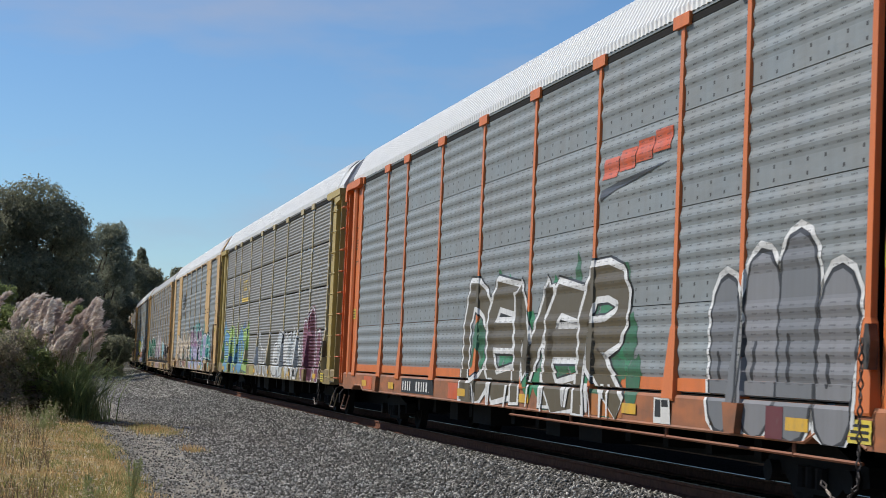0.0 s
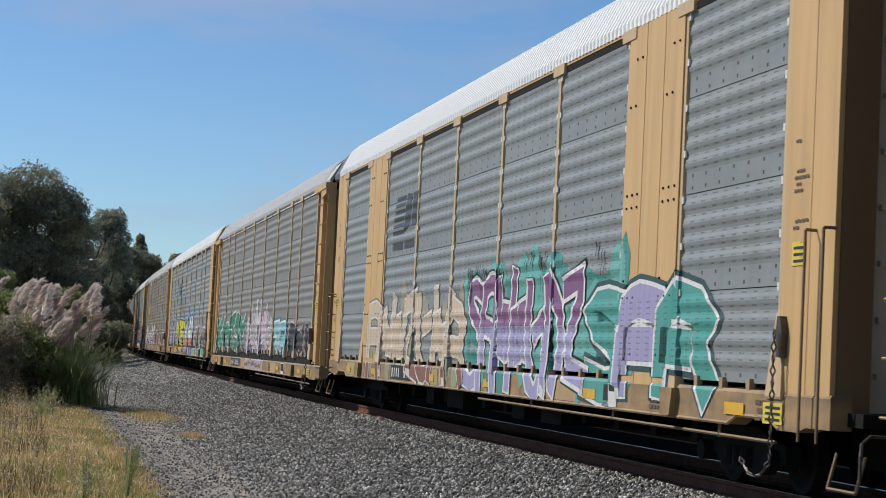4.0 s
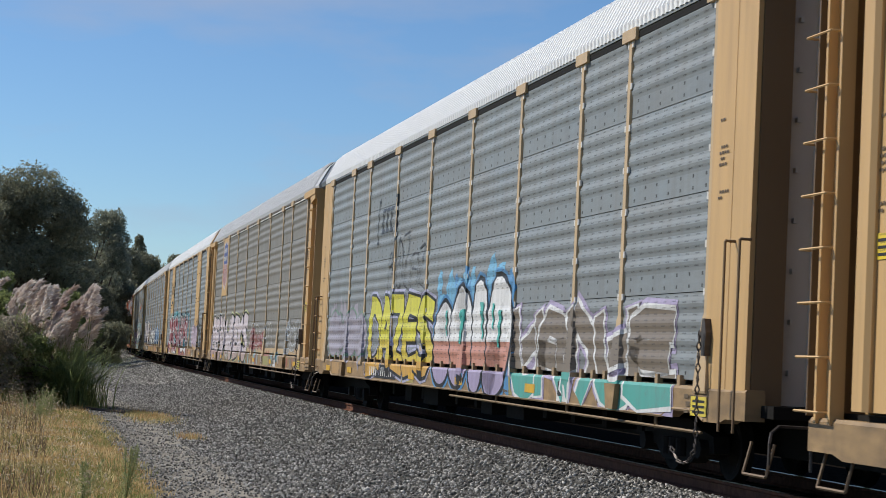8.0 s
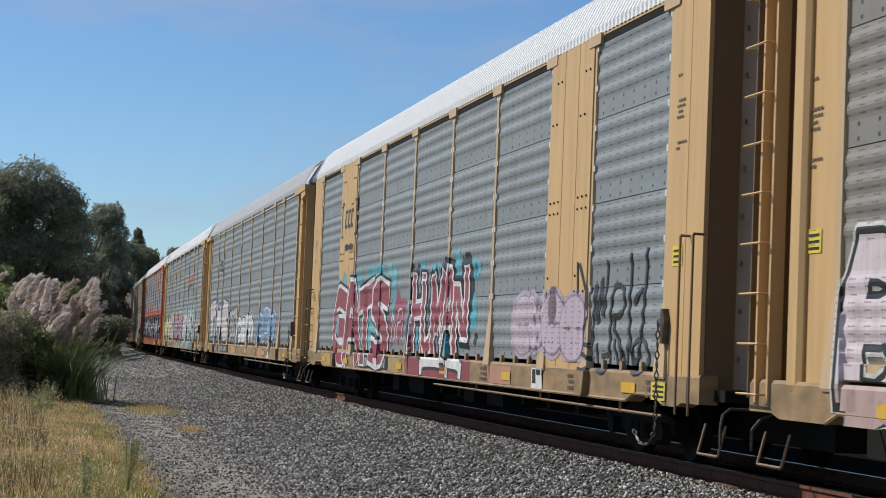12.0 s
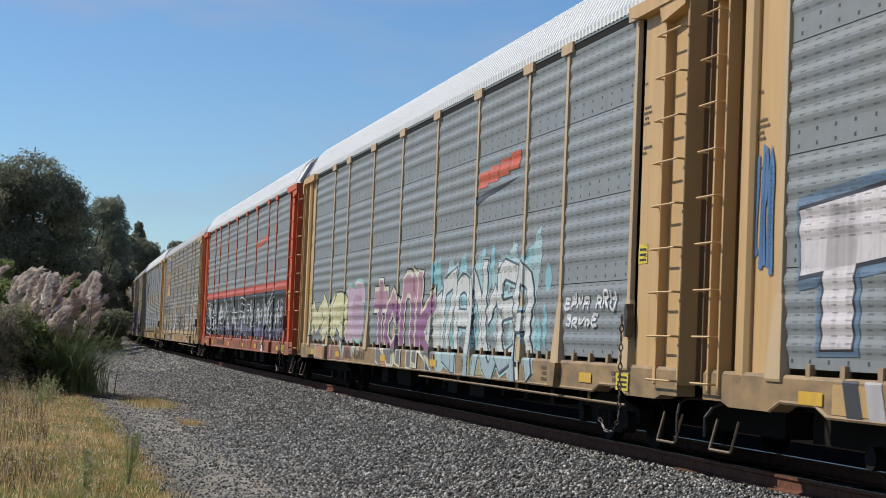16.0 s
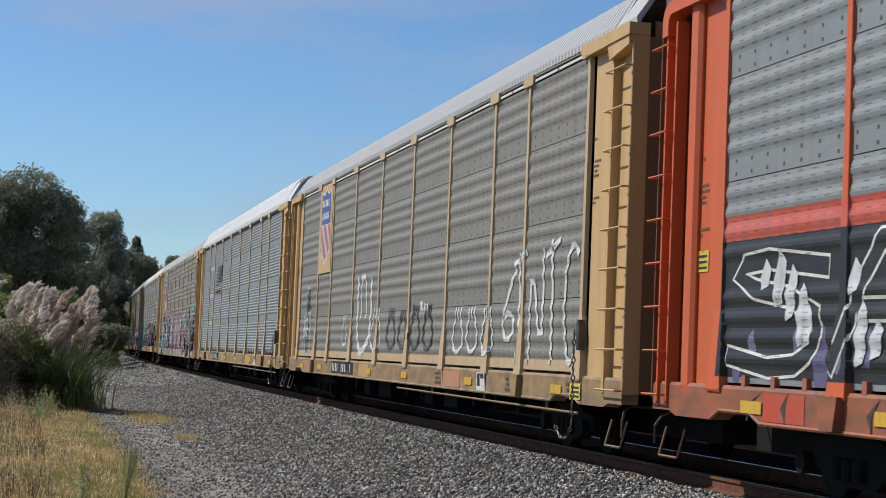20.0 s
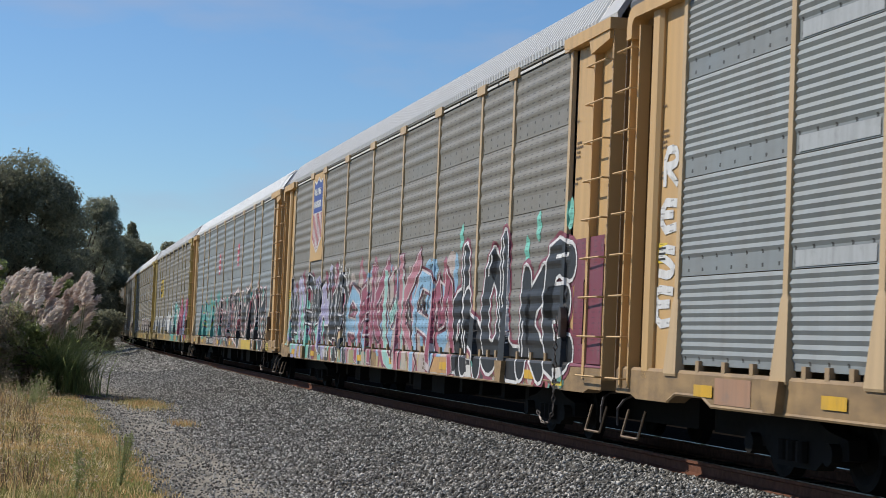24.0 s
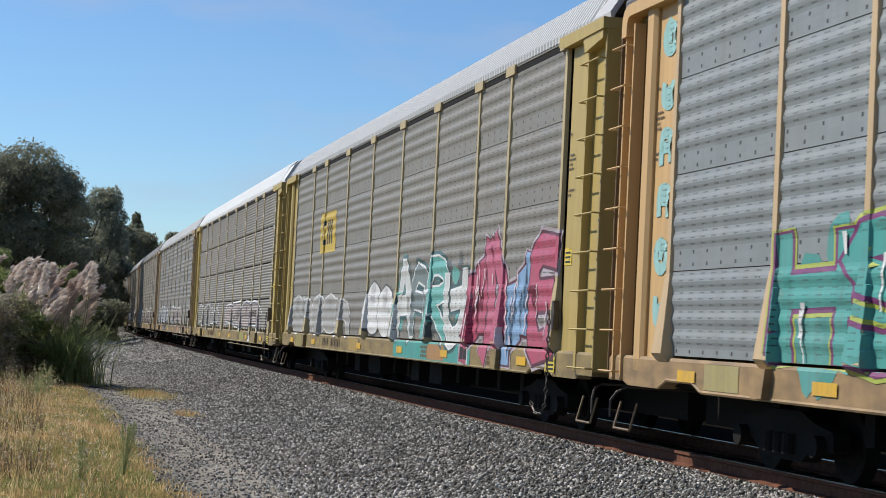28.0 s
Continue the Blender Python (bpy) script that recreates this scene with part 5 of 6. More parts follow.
def marks(car, u, dark=True, wide=2.5):
    """Bars in the place of the car's mark and number."""
    r = random.Random(car["k"] + 40)
    z = car["sill"][0]
    if dark:
        patch(car, "mark_patch", "black patch behind white stencil bars", [rect(u - 0.12, u + wide + 0.1, z + 0.06, z + 0.32)], INK, 0.004)
    pitch = wide / 11.5
    bars(car, "stencil", "white stencil bars on the sill", u, z + 0.10, [pitch * r.uniform(0.3, 0.5) for _ in range(4)] + [-pitch] + [pitch * r.uniform(0.3, 0.5) for _ in range(6)], 0.17, CHALK if dark or car["k"] in (5, 12) else FADED, pitch * 0.56)


def stencils(car, side):
    """Small unreadable notices on the end sheets, and a yellow sticker."""
    u = 1.42 if side < 0 else 26.6
    r = random.Random(car["k"] * 7 + side)
    z = 4.3 - r.random()
    for i in range(7):
        bars(car, "stencil", "", u + 0.04 * (i % 2), z, [r.uniform(0.03, 0.07) for _ in range(2 + i % 3)], 0.03, FADED, 0.018, 0.005)
        z -= 0.06 if i % 4 else 0.28
    if car["k"] % 3 != 1:
        patch(car, "sticker", "yellow safety sticker", [rect(u, u + 0.3, 2.2, 2.42)], spray((0.75, 0.55, 0.03)), 0.005)
        patch(car, "stencil", "", [rect(u + 0.04, u + 0.26, 2.23 + 0.06 * m, 2.255 + 0.06 * m) for m in range(3)], INK, 0.008)


def sill_stickers(car, seed):
    """Reflectors, a boxed service plate and rows of small stencil bars along the sill."""
    r = random.Random(seed)
    z = car["sill"][0]
    for u in (2.9, 5.8, 11.9, 15.8, 20.1, 24.9):
        u += r.uniform(-0.5, 0.5)
        patch(car, "reflector", "yellow reflector on the sill", [rect(u, u + 0.5, z + 0.10, z + 0.22)], spray((0.66, 0.38, 0.02)), 0.012)
    for u, n in ((18.3, 4), (22.9, 5), (25.9, 3)):
        for m in range(3):
            bars(car, "stencil", "", u + 0.05 * (m % 2), z + 0.07 + 0.075 * m, [r.uniform(0.06, 0.14) for _ in range(n)], 0.045, FADED, 0.03, 0.006)
    patch(car, "dot_plate", "black and white service plate on the sill", [rect(21.2, 21.75, z + 0.03, z + 0.31)], CHALK, 0.006)
    for m in range(2):
        patch(car, "dot_plate", "", [rect(21.25 + 0.24 * m, 21.46 + 0.24 * m, z + 0.10, z + 0.29)], INK, 0.009)
    patch(car, "sticker", "yellow safety sticker", [rect(26.1, 26.55, z + 0.05, z + 0.25)], spray((0.70, 0.55, 0.05)), 0.008)
    patch(car, "stencil", "", [rect(26.16, 26.5, z + 0.08 + 0.055 * m, z + 0.105 + 0.055 * m) for m in range(3)], INK, 0.011)
    for m in range(3):
        patch(car, "paint_block", "mismatched repainted block on the sill", [rect(3.4 + 7.7 * m, 4.3 + 7.9 * m, z + 0.04, z + 0.30)], spray(tuple(v * r.uniform(0.55, 0.9) for v in car["colour"])), 0.0035)


def band(car, name, label, u0, u1, z0, z1, colour, lift=0.003):
    return patch(car, name, label, [rect(u0, u1, z0, z1)], spray(colour), lift)


def capsule(points, half, blunt):
    """Polygons of a fat stroke: mitred quads, with round or blunt ends."""
    p = [Vector(q) for q in points]
    out = []
    if blunt:
        p[0] = p[0] + (p[0] - p[1]).normalized() * half * blunt
        p[-1] = p[-1] + (p[-1] - p[-2]).normalized() * half * blunt
    edge = []
    for i, q in enumerate(p):
        a = (q - p[i - 1]).normalized() if i else None
        b = (p[i + 1] - q).normalized() if i + 1 < len(p) else None
        d = (a or b) + (b or a)
        d = d.normalized() if d.length > 0.3 else (b or a)
        n = Vector((-d.y, d.x)) * half / max(0.6, abs(d.dot(b or a)))
        edge.append((q + n, q - n))
    for (a, b), (c, d) in zip(edge, edge[1:]):
        out.append([tuple(a), tuple(b), tuple(d), tuple(c)])
    if not blunt:
        for q, other in ((p[0], p[1]), (p[-1], p[-2])):
            turn = math.atan2(q.y - other.y, q.x - other.x)
            out.append([(q.x + half * math.cos(turn + math.pi * (j / 6 - 0.5)), q.y + half * math.sin(turn + math.pi * (j / 6 - 0.5))) for j in range(7)])
    return out


def throw(car, word, u0, u1, z0, z1, fill, line, halo, seed, fat=0.2, over=0.12, ow=0.05, hw=0.06, lean=0.0, jag=0.08, blunt=0.5, tops=None, shine=0.0):
    """Sprayed letters that overlap: each has its own outline over its neighbour, all share a halo.
    fill: one colour, a list that the letters take in turn, or a dict of height: colour from the ground up."""
    r = random.Random(seed)
    bands = sorted(fill) if isinstance(fill, dict) else []
    fills = [fill[z] for z in bands] if bands else (fill if isinstance(fill, list) else [fill])
    cols = [spray(c or (0.5, 0.5, 0.5)) for c in (halo, line, *fills)]
    n = len(word)
    for i, ch in enumerate(word):
        if ch == " ":
            continue
        step = (u1 - u0) / n
        a, b = u0 + step * (i - over), u0 + step * (i + 1 + over)
        lo = z0 + r.uniform(-jag, jag) * 0.5
        hi = z0 + (z1 - z0) * (tops[i % len(tops)] if tops else 1.0) + r.uniform(-jag, jag)
        tilt = lean + r.uniform(-0.05, 0.05)
        half = min(step * fat * (0.70 if blunt else 1.0), (hi - lo) * 0.24)
        polys = []
        for m, run in enumerate(skeleton(ch, r)):
            w, h = max(0.02, b - a - 2 * half), hi - lo - 2 * half
            pts = [(a + half + w * p + tilt * h * q, lo + half + h * q) for p, q in run]
            pts = [(p[0] + 0.0007 * j, p[1]) for j, p in enumerate(pts)]
            pts = (rounder(pts) if blunt else rounder(rounder(pts))) if len(pts) > 2 else [pts[0], ((pts[0][0] + pts[1][0]) / 2 + r.uniform(-0.15, 0.15) * half, (pts[0][1] + pts[1][1]) / 2), pts[1]]
            if halo:
                polys += [([(14.25 - u, z) for u, z in q], 0, 0.004) for q in capsule(pts, half + ow + hw, blunt)]
            if line and ow:
                polys += [([(14.25 - u, z) for u, z in q], 1, 0.006 + 0.0016 * i) for q in capsule(pts, half + ow, blunt)]
            for q in capsule(pts, half, blunt):
                cells = split(q, 1, bands[:-1]) if bands else [q]
                for cell in cells:
                    zc = sum(c[1] for c in cell) / len(cell)
                    slot = next((j for j, top in enumerate(bands) if zc < top), len(bands) - 1) if bands else i % len(fills)
                    polys.append(([(14.25 - u, z) for u, z in cell], 2 + slot, 0.0068 + 0.0016 * i))
            if shine and m == 0:
                k = half * 0.45
                polys += [([(14.25 - u, z) for u, z in q], 1, 0.0074 + 0.0016 * i) for q in capsule([(pts[0][0] - k, pts[0][1] + k), (pts[1][0] - k, pts[1][1])], half * shine, 0)]
        part("graffiti_letter", laid("graffiti_letter", car, polys, cols), None, car["root"], "sprayed graffiti letter")


def mist(car, u0, u1, z0, z1, colours, count, seed, size=0.3):
    """Loose sprayed clouds behind or between letters."""
    r = random.Random(seed)
    for m, colour in enumerate(colours):
        polys = []
        for i in range(count // len(colours)):
            u, z = r.uniform(u0, u1), r.uniform(z0, z1)
            w, h = size * r.uniform(0.5, 1.2), size * r.uniform(0.5, 1.5)
            turn = r.uniform(0, math.tau)
            polys.append(([(14.25 - u - w * math.cos(turn + j * math.tau / 9) * r.uniform(0.7, 1.2), z + h * math.sin(turn + j * math.tau / 9) * r.uniform(0.7, 1.2)) for j in range(9)], 0, 0.0018 + 0.0004 * m + 0.00004 * (i % 8)))
        tagged(part("graffiti_ground", laid("graffiti_ground", car, polys, [spray(colour)]), None, car["root"], "sprayed clouds of colour under graffiti"), kind="stuff")


def drips(car, u0, u1, z0, z1, colour, count, seed, wide=0.02):
    """Thin runs and strokes of paint that stand nearly upright."""
    r = random.Random(seed)
    polys = []
    for i in range(count):
        u, z = r.uniform(u0, u1), r.uniform(z0, z1)
        h, k = r.uniform(0.15, 0.6), r.uniform(-0.12, 0.12)
        w = wide * r.uniform(0.6, 1.6)
        polys.append(([(14.25 - u - w, z), (14.25 - u + w, z), (14.25 - u + k + w * 0.5, z - h), (14.25 - u + k - w * 0.5, z - h)], 0, 0.0262))
    tagged(part("paint_run", laid("paint_run", car, polys, [spray(colour)]), None, car["root"], "thin runs of spray paint"), kind="stuff")


def scrawl(car, word, u0, u1, z0, z1, colour, seed, thin=0.045, jag=0.05):
    """A tag in single thin strokes."""
    throw(car, word, u0, u1, z0, z1, colour, None, None, seed, fat=1.4 * thin / max(0.05, (u1 - u0) / len(word)), over=-0.06, ow=0.0, jag=jag, blunt=0.3)


SNOW, SILVER = (0.70, 0.70, 0.69), (0.30, 0.31, 0.32)
CARS = {}
LOOK = {
    -1: (TAN, MID, GREY), 0: (ORANGE, COOL, WHITE), 1: (YELLOW, MID, WHITE, ("ladder", "ladder"), False, "board"), 2: (TAN, COOL, WHITE, ("sheet", "sheet"), True),
    3: (TAN, MID, GREY), 4: (TAN, COOL, WHITE, ("sheet", "sheet")), 5: (TAN, WARM, GREY), 6: (TAN, COOL, WHITE, ("sheet", "sheet"), True),
    7: (TAN, COOL, GREY), 8: (TAN, COOL, WHITE), 9: (RED, COOL, WHITE), 10: (TAN, WARM, GREY), 11: (TAN, COOL, WHITE, ("ladder", "ladder"), False, "fine"),
    12: (TAN, WARM, GREY), 13: (TAN, COOL, WHITE), 14: (YELLOW, WARM, GREY), 15: (YELLOW, WARM, WHITE, ("ladder", "ladder"), False, "board"), 16: (DUN, MID, GREY), 17: (DUN, WARM, DULL),
    18: (DUN, WARM, GREY), 19: (DUN, WARM, GREY), 20: (DUN, MID, DULL), 21: (DUN, WARM, GREY), 22: (DUN, WARM, GREY),
}
WORDS_OF = {ORANGE: "orange", TAN: "tan", DUN: "dull brown", YELLOW: "yellow", RED: "rust-red"}
TONE_OF = {COOL: "blue-grey", MID: "grey", WARM: "brownish grey"}
for k, spec in LOOK.items():
    text = f"{WORDS_OF[spec[0]]} autorack car with {TONE_OF[spec[1]]} ribbed screens and sprayed graffiti"
    CARS[k] = autorack(*spec, label=text, kick=k in (0, 5, 10), sill={3: (0.50, 0.85), 1: (0.735, 1.085), 13: (0.755, 1.095), 14: (0.755, 1.095)}.get(k, (0.69, 1.045)),
                       foot="gusset" if k in (1, 13, 14) else "flat", rise={7: 1.03, 12: 0.91, 3: 0.94, 10: 0.86, 13: 0.90, 14: 0.92}.get(k, 1.08 if k < 15 else 1.0),
                       slots=2 if k in (3, 5, 7, 10, 12, 13) else 1, tight=k in (0, 1, 5, 9, 10, 12, 13, 14))
    CARS[k]["k"] = k
    if k >= 0:
        marks(CARS[k], {0: 7.4, 2: 8.3, 3: 8.1, 4: 8.0, 5: 7.9, 6: 8.45, 7: 7.5, 8: 7.4, 10: 7.8, 13: 7.9}.get(k, 7.6), k not in (5, 8, 9, 12, 14, 15))
        sill_stickers(CARS[k], k)
        stencils(CARS[k], -1)
        stencils(CARS[k], 1)

CREAM, MAROON = (0.62, 0.58, 0.44), (0.15, 0.022, 0.05)

c = CARS[0]
wedge(c, 18.9, 3.62)
mist(c, 12.2, 20.4, 0.75, 2.4, [(0.02, 0.20, 0.08), (0.03, 0.13, 0.06)], 60, 1, 0.28)
throw(c, "DEMER", 12.1, 19.9, 0.69, 2.5, (0.10, 0.077, 0.04), SNOW, (0.02, 0.02, 0.02), 1, fat=0.17, ow=0.085, hw=0.03, jag=0.12)
drips(c, 12.6, 19.6, 1.0, 1.12, SNOW, 16, 2, 0.05)
throw(c, "iiii", 22.75, 26.2, 0.69, 2.6, [(0.15, 0.155, 0.165), (0.19, 0.19, 0.20)], (0.025, 0.025, 0.028), SNOW, 2, fat=0.46, over=0.0, ow=0.05, hw=0.07, jag=0.03, blunt=0, tops=[0.80, 0.92, 1.0, 0.80], shine=0.1)
band(c, "spray_patch", "maroon sprayed patch on the sill", 24.35, 24.75, 0.70, 1.0, (0.12, 0.02, 0.025), 0.0135)

c = CARS[1]
patch(c, "emblem_plate", "yellow bar under an emblem", [rect(7.5, 9.4, 3.13, 3.27)], spray((0.60, 0.40, 0.03)), 0.006)
brackets(c, 7.6, 9.3, 3.3, 4.05, (0.60, 0.42, 0.04))
mist(c, 2.5, 10.0, 0.8, 2.1, [(0.10, 0.26, 0.42), (0.30, 0.48, 0.08), (0.05, 0.14, 0.30)], 70, 3, 0.34)
throw(c, "20302", 2.6, 10.2, 0.75, 2.2, [(0.10, 0.28, 0.46), (0.30, 0.46, 0.10), (0.16, 0.36, 0.44)], (0.03, 0.07, 0.16), (0.40, 0.55, 0.10), 3, fat=0.15, ow=0.035, hw=0.05, jag=0.14)
throw(c, "ihnn", 12.2, 15.8, 0.80, 2.1, (0.27, 0.27, 0.26), SNOW, None, 4, fat=0.20, ow=0.055, blunt=0, tops=[0.72, 1.0, 0.62, 0.6])
throw(c, "C2132", 16.6, 22.0, 0.78, 2.15, [(0.56, 0.56, 0.54), (0.50, 0.54, 0.55)], (0.05, 0.05, 0.05), SNOW, 5, fat=0.24, ow=0.04, hw=0.05, jag=0.12, tops=[0.62, 0.95, 1.0, 1.0, 0.95])
drips(c, 12.4, 22.0, 1.0, 1.1, SNOW, 22, 5, 0.04)
throw(c, "imi", 22.3, 25.9, 0.74, 2.5, (0.16, 0.025, 0.055), SNOW, MAROON, 6, fat=0.34, over=0.05, ow=0.05, hw=0.05, blunt=0, tops=[0.84, 1.0, 0.74])

c = CARS[2]
horse(c, 7.5, 3.5, 2.3)
mist(c, 5.8, 13.8, 0.8, 2.2, [(0.27, 0.31, 0.20), (0.33, 0.28, 0.20)], 40, 5)
throw(c, "0312032", 5.7, 13.9, 0.69, 2.4, {1.04: (0.22, 0.085, 0.06), 9.0: (0.58, 0.46, 0.33)}, (0.66, 0.62, 0.55), (0.17, 0.13, 0.12), 7, fat=0.17, over=0.16, ow=0.045, hw=0.035, jag=0.18)
mist(c, 13.6, 22.0, 1.0, 2.45, [(0.03, 0.24, 0.21), (0.10, 0.36, 0.32)], 90, 6, 0.36)
throw(c, "2031032", 14.1, 20.3, 0.69, 2.45, {1.70: (0.34, 0.31, 0.52), 9.0: (0.20, 0.075, 0.19)}, SNOW, (0.015, 0.03, 0.03), 8, fat=0.20, over=0.16, ow=0.06, hw=0.035, jag=0.1)
throw(c, "202", 20.4, 24.6, 0.75, 2.2, [(0.05, 0.30, 0.26), (0.33, 0.30, 0.50)], SNOW, (0.02, 0.06, 0.06), 88, fat=0.2, ow=0.05)
drips(c, 13.8, 21.5, 2.55, 2.75, (0.02, 0.03, 0.03), 14, 9, 0.03)

c = CARS[3]
throw(c, "KANTSY", 2.4, 11.4, 0.98, 2.3, (0.025, 0.19, 0.11), SNOW, None, 9, fat=0.205, over=0.12, ow=0.055, jag=0.07)
mist(c, 12.2, 18.4, 1.1, 2.2, [(0.40, 0.27, 0.33), (0.48, 0.44, 0.45)], 34, 7)
throw(c, "31013", 12.0, 18.3, 1.0, 2.6, [(0.52, 0.38, 0.46), (0.34, 0.31, 0.31), (0.56, 0.50, 0.50)], SNOW, (0.08, 0.07, 0.08), 10, fat=0.13, over=0.05, ow=0.06, hw=0.03, jag=0.2, tops=[0.7, 1.0, 1.0, 0.9, 0.7])
throw(c, "70", 19.0, 21.6, 1.0, 2.0, (0.25, 0.48, 0.52), SNOW, (0.02, 0.16, 0.22), 11, fat=0.22, ow=0.05)
throw(c, "DWI", 22.2, 26.2, 1.0, 1.98, (0.016, 0.016, 0.018), (0.58, 0.42, 0.38), None, 12, fat=0.24, over=0.1, ow=0.05, tops=[0.9, 1.0, 1.0])
band(c, "sill_paint", "pink paint over the sill", 12.2, 17.0, 0.52, 0.84, (0.44, 0.33, 0.36))
scrawl(c, "30313", 12.4, 16.6, 0.54, 0.82, (0.10, 0.08, 0.08), 130, 0.02)

c = CARS[4]
brackets(c, 7.9, 9.9, 3.4, 4.3)
scrawl(c, "30202", 9.2, 12.7, 2.4, 3.3, (0.05, 0.05, 0.055), 131, 0.016, 0.3)
mist(c, 2.6, 7.0, 1.2, 2.0, [(0.36, 0.33, 0.39)], 30, 13)
throw(c, "OMOO", 2.6, 7.1, 1.14, 2.1, (0.37, 0.34, 0.40), (0.26, 0.23, 0.30), (0.16, 0.30, 0.20), 13, fat=0.3, ow=0.03, hw=0.04, blunt=0)
throw(c, "DAZES", 7.6, 13.4, 0.80, 2.32, {1.12: (0.60, 0.33, 0.05), 1.5: (0.64, 0.50, 0.05), 9.0: (0.66, 0.62, 0.05)}, (0.016, 0.016, 0.018), (0.40, 0.40, 0.55), 14, fat=0.215, over=0.14, ow=0.055, hw=0.05, jag=0.1)
mist(c, 13.8, 18.9, 0.9, 2.5, [(0.08, 0.27, 0.52), (0.16, 0.42, 0.62)], 60, 15, 0.28)
throw(c, "OOID", 13.7, 18.6, 0.69, 2.45, {1.06: (0.37, 0.31, 0.47), 1.48: (0.55, 0.25, 0.18), 9.0: (0.74, 0.74, 0.73)}, (0.014, 0.014, 0.016), (0.08, 0.26, 0.50), 15, fat=0.34, over=0.12, ow=0.075, hw=0.06, blunt=0, tops=[0.86, 0.92, 0.95, 1.0])
drips(c, 14.4, 18.2, 1.9, 2.1, (0.06, 0.42, 0.36), 9, 16, 0.07)
throw(c, "02302", 18.9, 25.4, 0.69, 2.0, {1.10: (0.08, 0.36, 0.31), 9.0: (0.20, 0.16, 0.12)}, SNOW, (0.38, 0.32, 0.48), 16, fat=0.19, over=0.1, ow=0.06, hw=0.06)

c = CARS[5]
shield(c, 4.95, 6.85)
throw(c, "BEBO", 2.4, 6.95, 0.69, 2.3, {1.05: (0.44, 0.30, 0.27), 9.0: (0.62, 0.53, 0.55)}, (0.014, 0.014, 0.015), (0.56, 0.55, 0.50), 18, fat=0.235, over=0.1, ow=0.065, hw=0.04, jag=0.06, blunt=0.2)
throw(c, "WEEKS", 7.2, 14.1, 0.69, 2.38, {1.05: (0.46, 0.34, 0.30), 9.0: (0.62, 0.54, 0.56)}, (0.014, 0.014, 0.015), (0.50, 0.52, 0.20), 181, fat=0.225, over=0.1, ow=0.07, hw=0.045, jag=0.1, blunt=0.3)
throw(c, "R1K", 15.0, 18.4, 1.1, 1.8, (0.27, 0.06, 0.05), (0.40, 0.33, 0.30), None, 19, fat=0.14, ow=0.03)
scrawl(c, "n0m2NAn", 12.9, 20.6, 1.25, 2.0, (0.55, 0.54, 0.52), 20, 0.022, 0.1)
throw(c, "BOM", 23.6, 26.0, 1.14, 1.9, (0.28, 0.27, 0.25), (0.55, 0.58, 0.60), None, 201, fat=0.1, ow=0.03)
drips(c, 23.7, 26.0, 1.9, 2.05, (0.52, 0.56, 0.60), 8, 21, 0.03)
mist(c, 9.5, 26.0, 0.75, 1.0, [(0.36, 0.10, 0.07), (0.40, 0.32, 0.26), (0.20, 0.15, 0.11), (0.22, 0.36, 0.38)], 44, 21, 0.2)

c = CARS[6]
brackets(c, 5.15, 6.95, 3.55, 4.35)
scrawl(c, "00", 5.6, 6.7, 3.25, 3.4, (0.03, 0.035, 0.04), 211, 0.05, 0.0)
mist(c, 4.6, 11.2, 1.1, 2.7, [(0.06, 0.33, 0.38), (0.14, 0.42, 0.46)], 70, 12, 0.26)
throw(c, "GATS", 4.6, 10.6, 0.69, 2.6, (0.27, 0.04, 0.055), SNOW, (0.016, 0.016, 0.018), 22, fat=0.20, over=0.14, ow=0.085, hw=0.06, jag=0.14)
mist(c, 10.6, 12.2, 1.2, 2.0, [(0.30, 0.05, 0.08)], 9, 23, 0.3)
scrawl(c, "30", 11.0, 12.1, 1.3, 1.9, SNOW, 221, 0.02)
mist(c, 12.7, 17.8, 1.2, 2.7, [(0.06, 0.36, 0.44), (0.02, 0.02, 0.022)], 60, 24, 0.2)
throw(c, "HUMAN", 13.0, 17.1, 1.02, 2.5, (0.28, 0.042, 0.058), SNOW, (0.016, 0.016, 0.018), 23, fat=0.20, over=0.12, ow=0.08, hw=0.10, jag=0.08)
band(c, "sill_paint", "dark red paint along the sill", 12.8, 17.6, 0.70, 1.04, (0.25, 0.04, 0.05))
throw(c, "m", 14.2, 16.8, 0.66, 1.0, SNOW, (0.03, 0.03, 0.032), None, 231, fat=0.05, ow=0.05)
throw(c, "CWOC", 20.0, 23.4, 1.14, 1.95, (0.50, 0.40, 0.47), (0.28, 0.20, 0.27), (0.42, 0.35, 0.42), 24, fat=0.26, ow=0.03, blunt=0)
scrawl(c, "31R0", 23.0, 25.7, 1.2, 2.25, (0.03, 0.03, 0.03), 25, 0.035, 0.2)
scrawl(c, "2030", 23.2, 25.9, 0.95, 1.4, (0.045, 0.042, 0.04), 26, 0.03)

c = CARS[7]
brackets(c, 5.4, 7.2, 3.5, 4.3)
throw(c, "THE", 2.3, 9.4, 1.12, 2.66, {1.5: (0.52, 0.47, 0.47), 9.0: (0.62, 0.57, 0.57)}, (0.02, 0.02, 0.025), (0.10, 0.17, 0.26), 27, fat=0.18, over=-0.04, ow=0.04, hw=0.09, jag=0.04)
throw(c, "C023", 9.7, 12.4, 1.12, 2.3, (0.50, 0.47, 0.46), (0.02, 0.02, 0.025), None, 28, fat=0.18, ow=0.04)
for i in range(7):
    u = 3.7 + i * 0.42
    patch(c, "sill_stripe", "slanting grey and dark stripes on the sill", [rect(u, u + 0.3, 0.70, 1.03, -0.12)], spray((0.42, 0.40, 0.40) if i % 2 else (0.035, 0.035, 0.04)), 0.005)
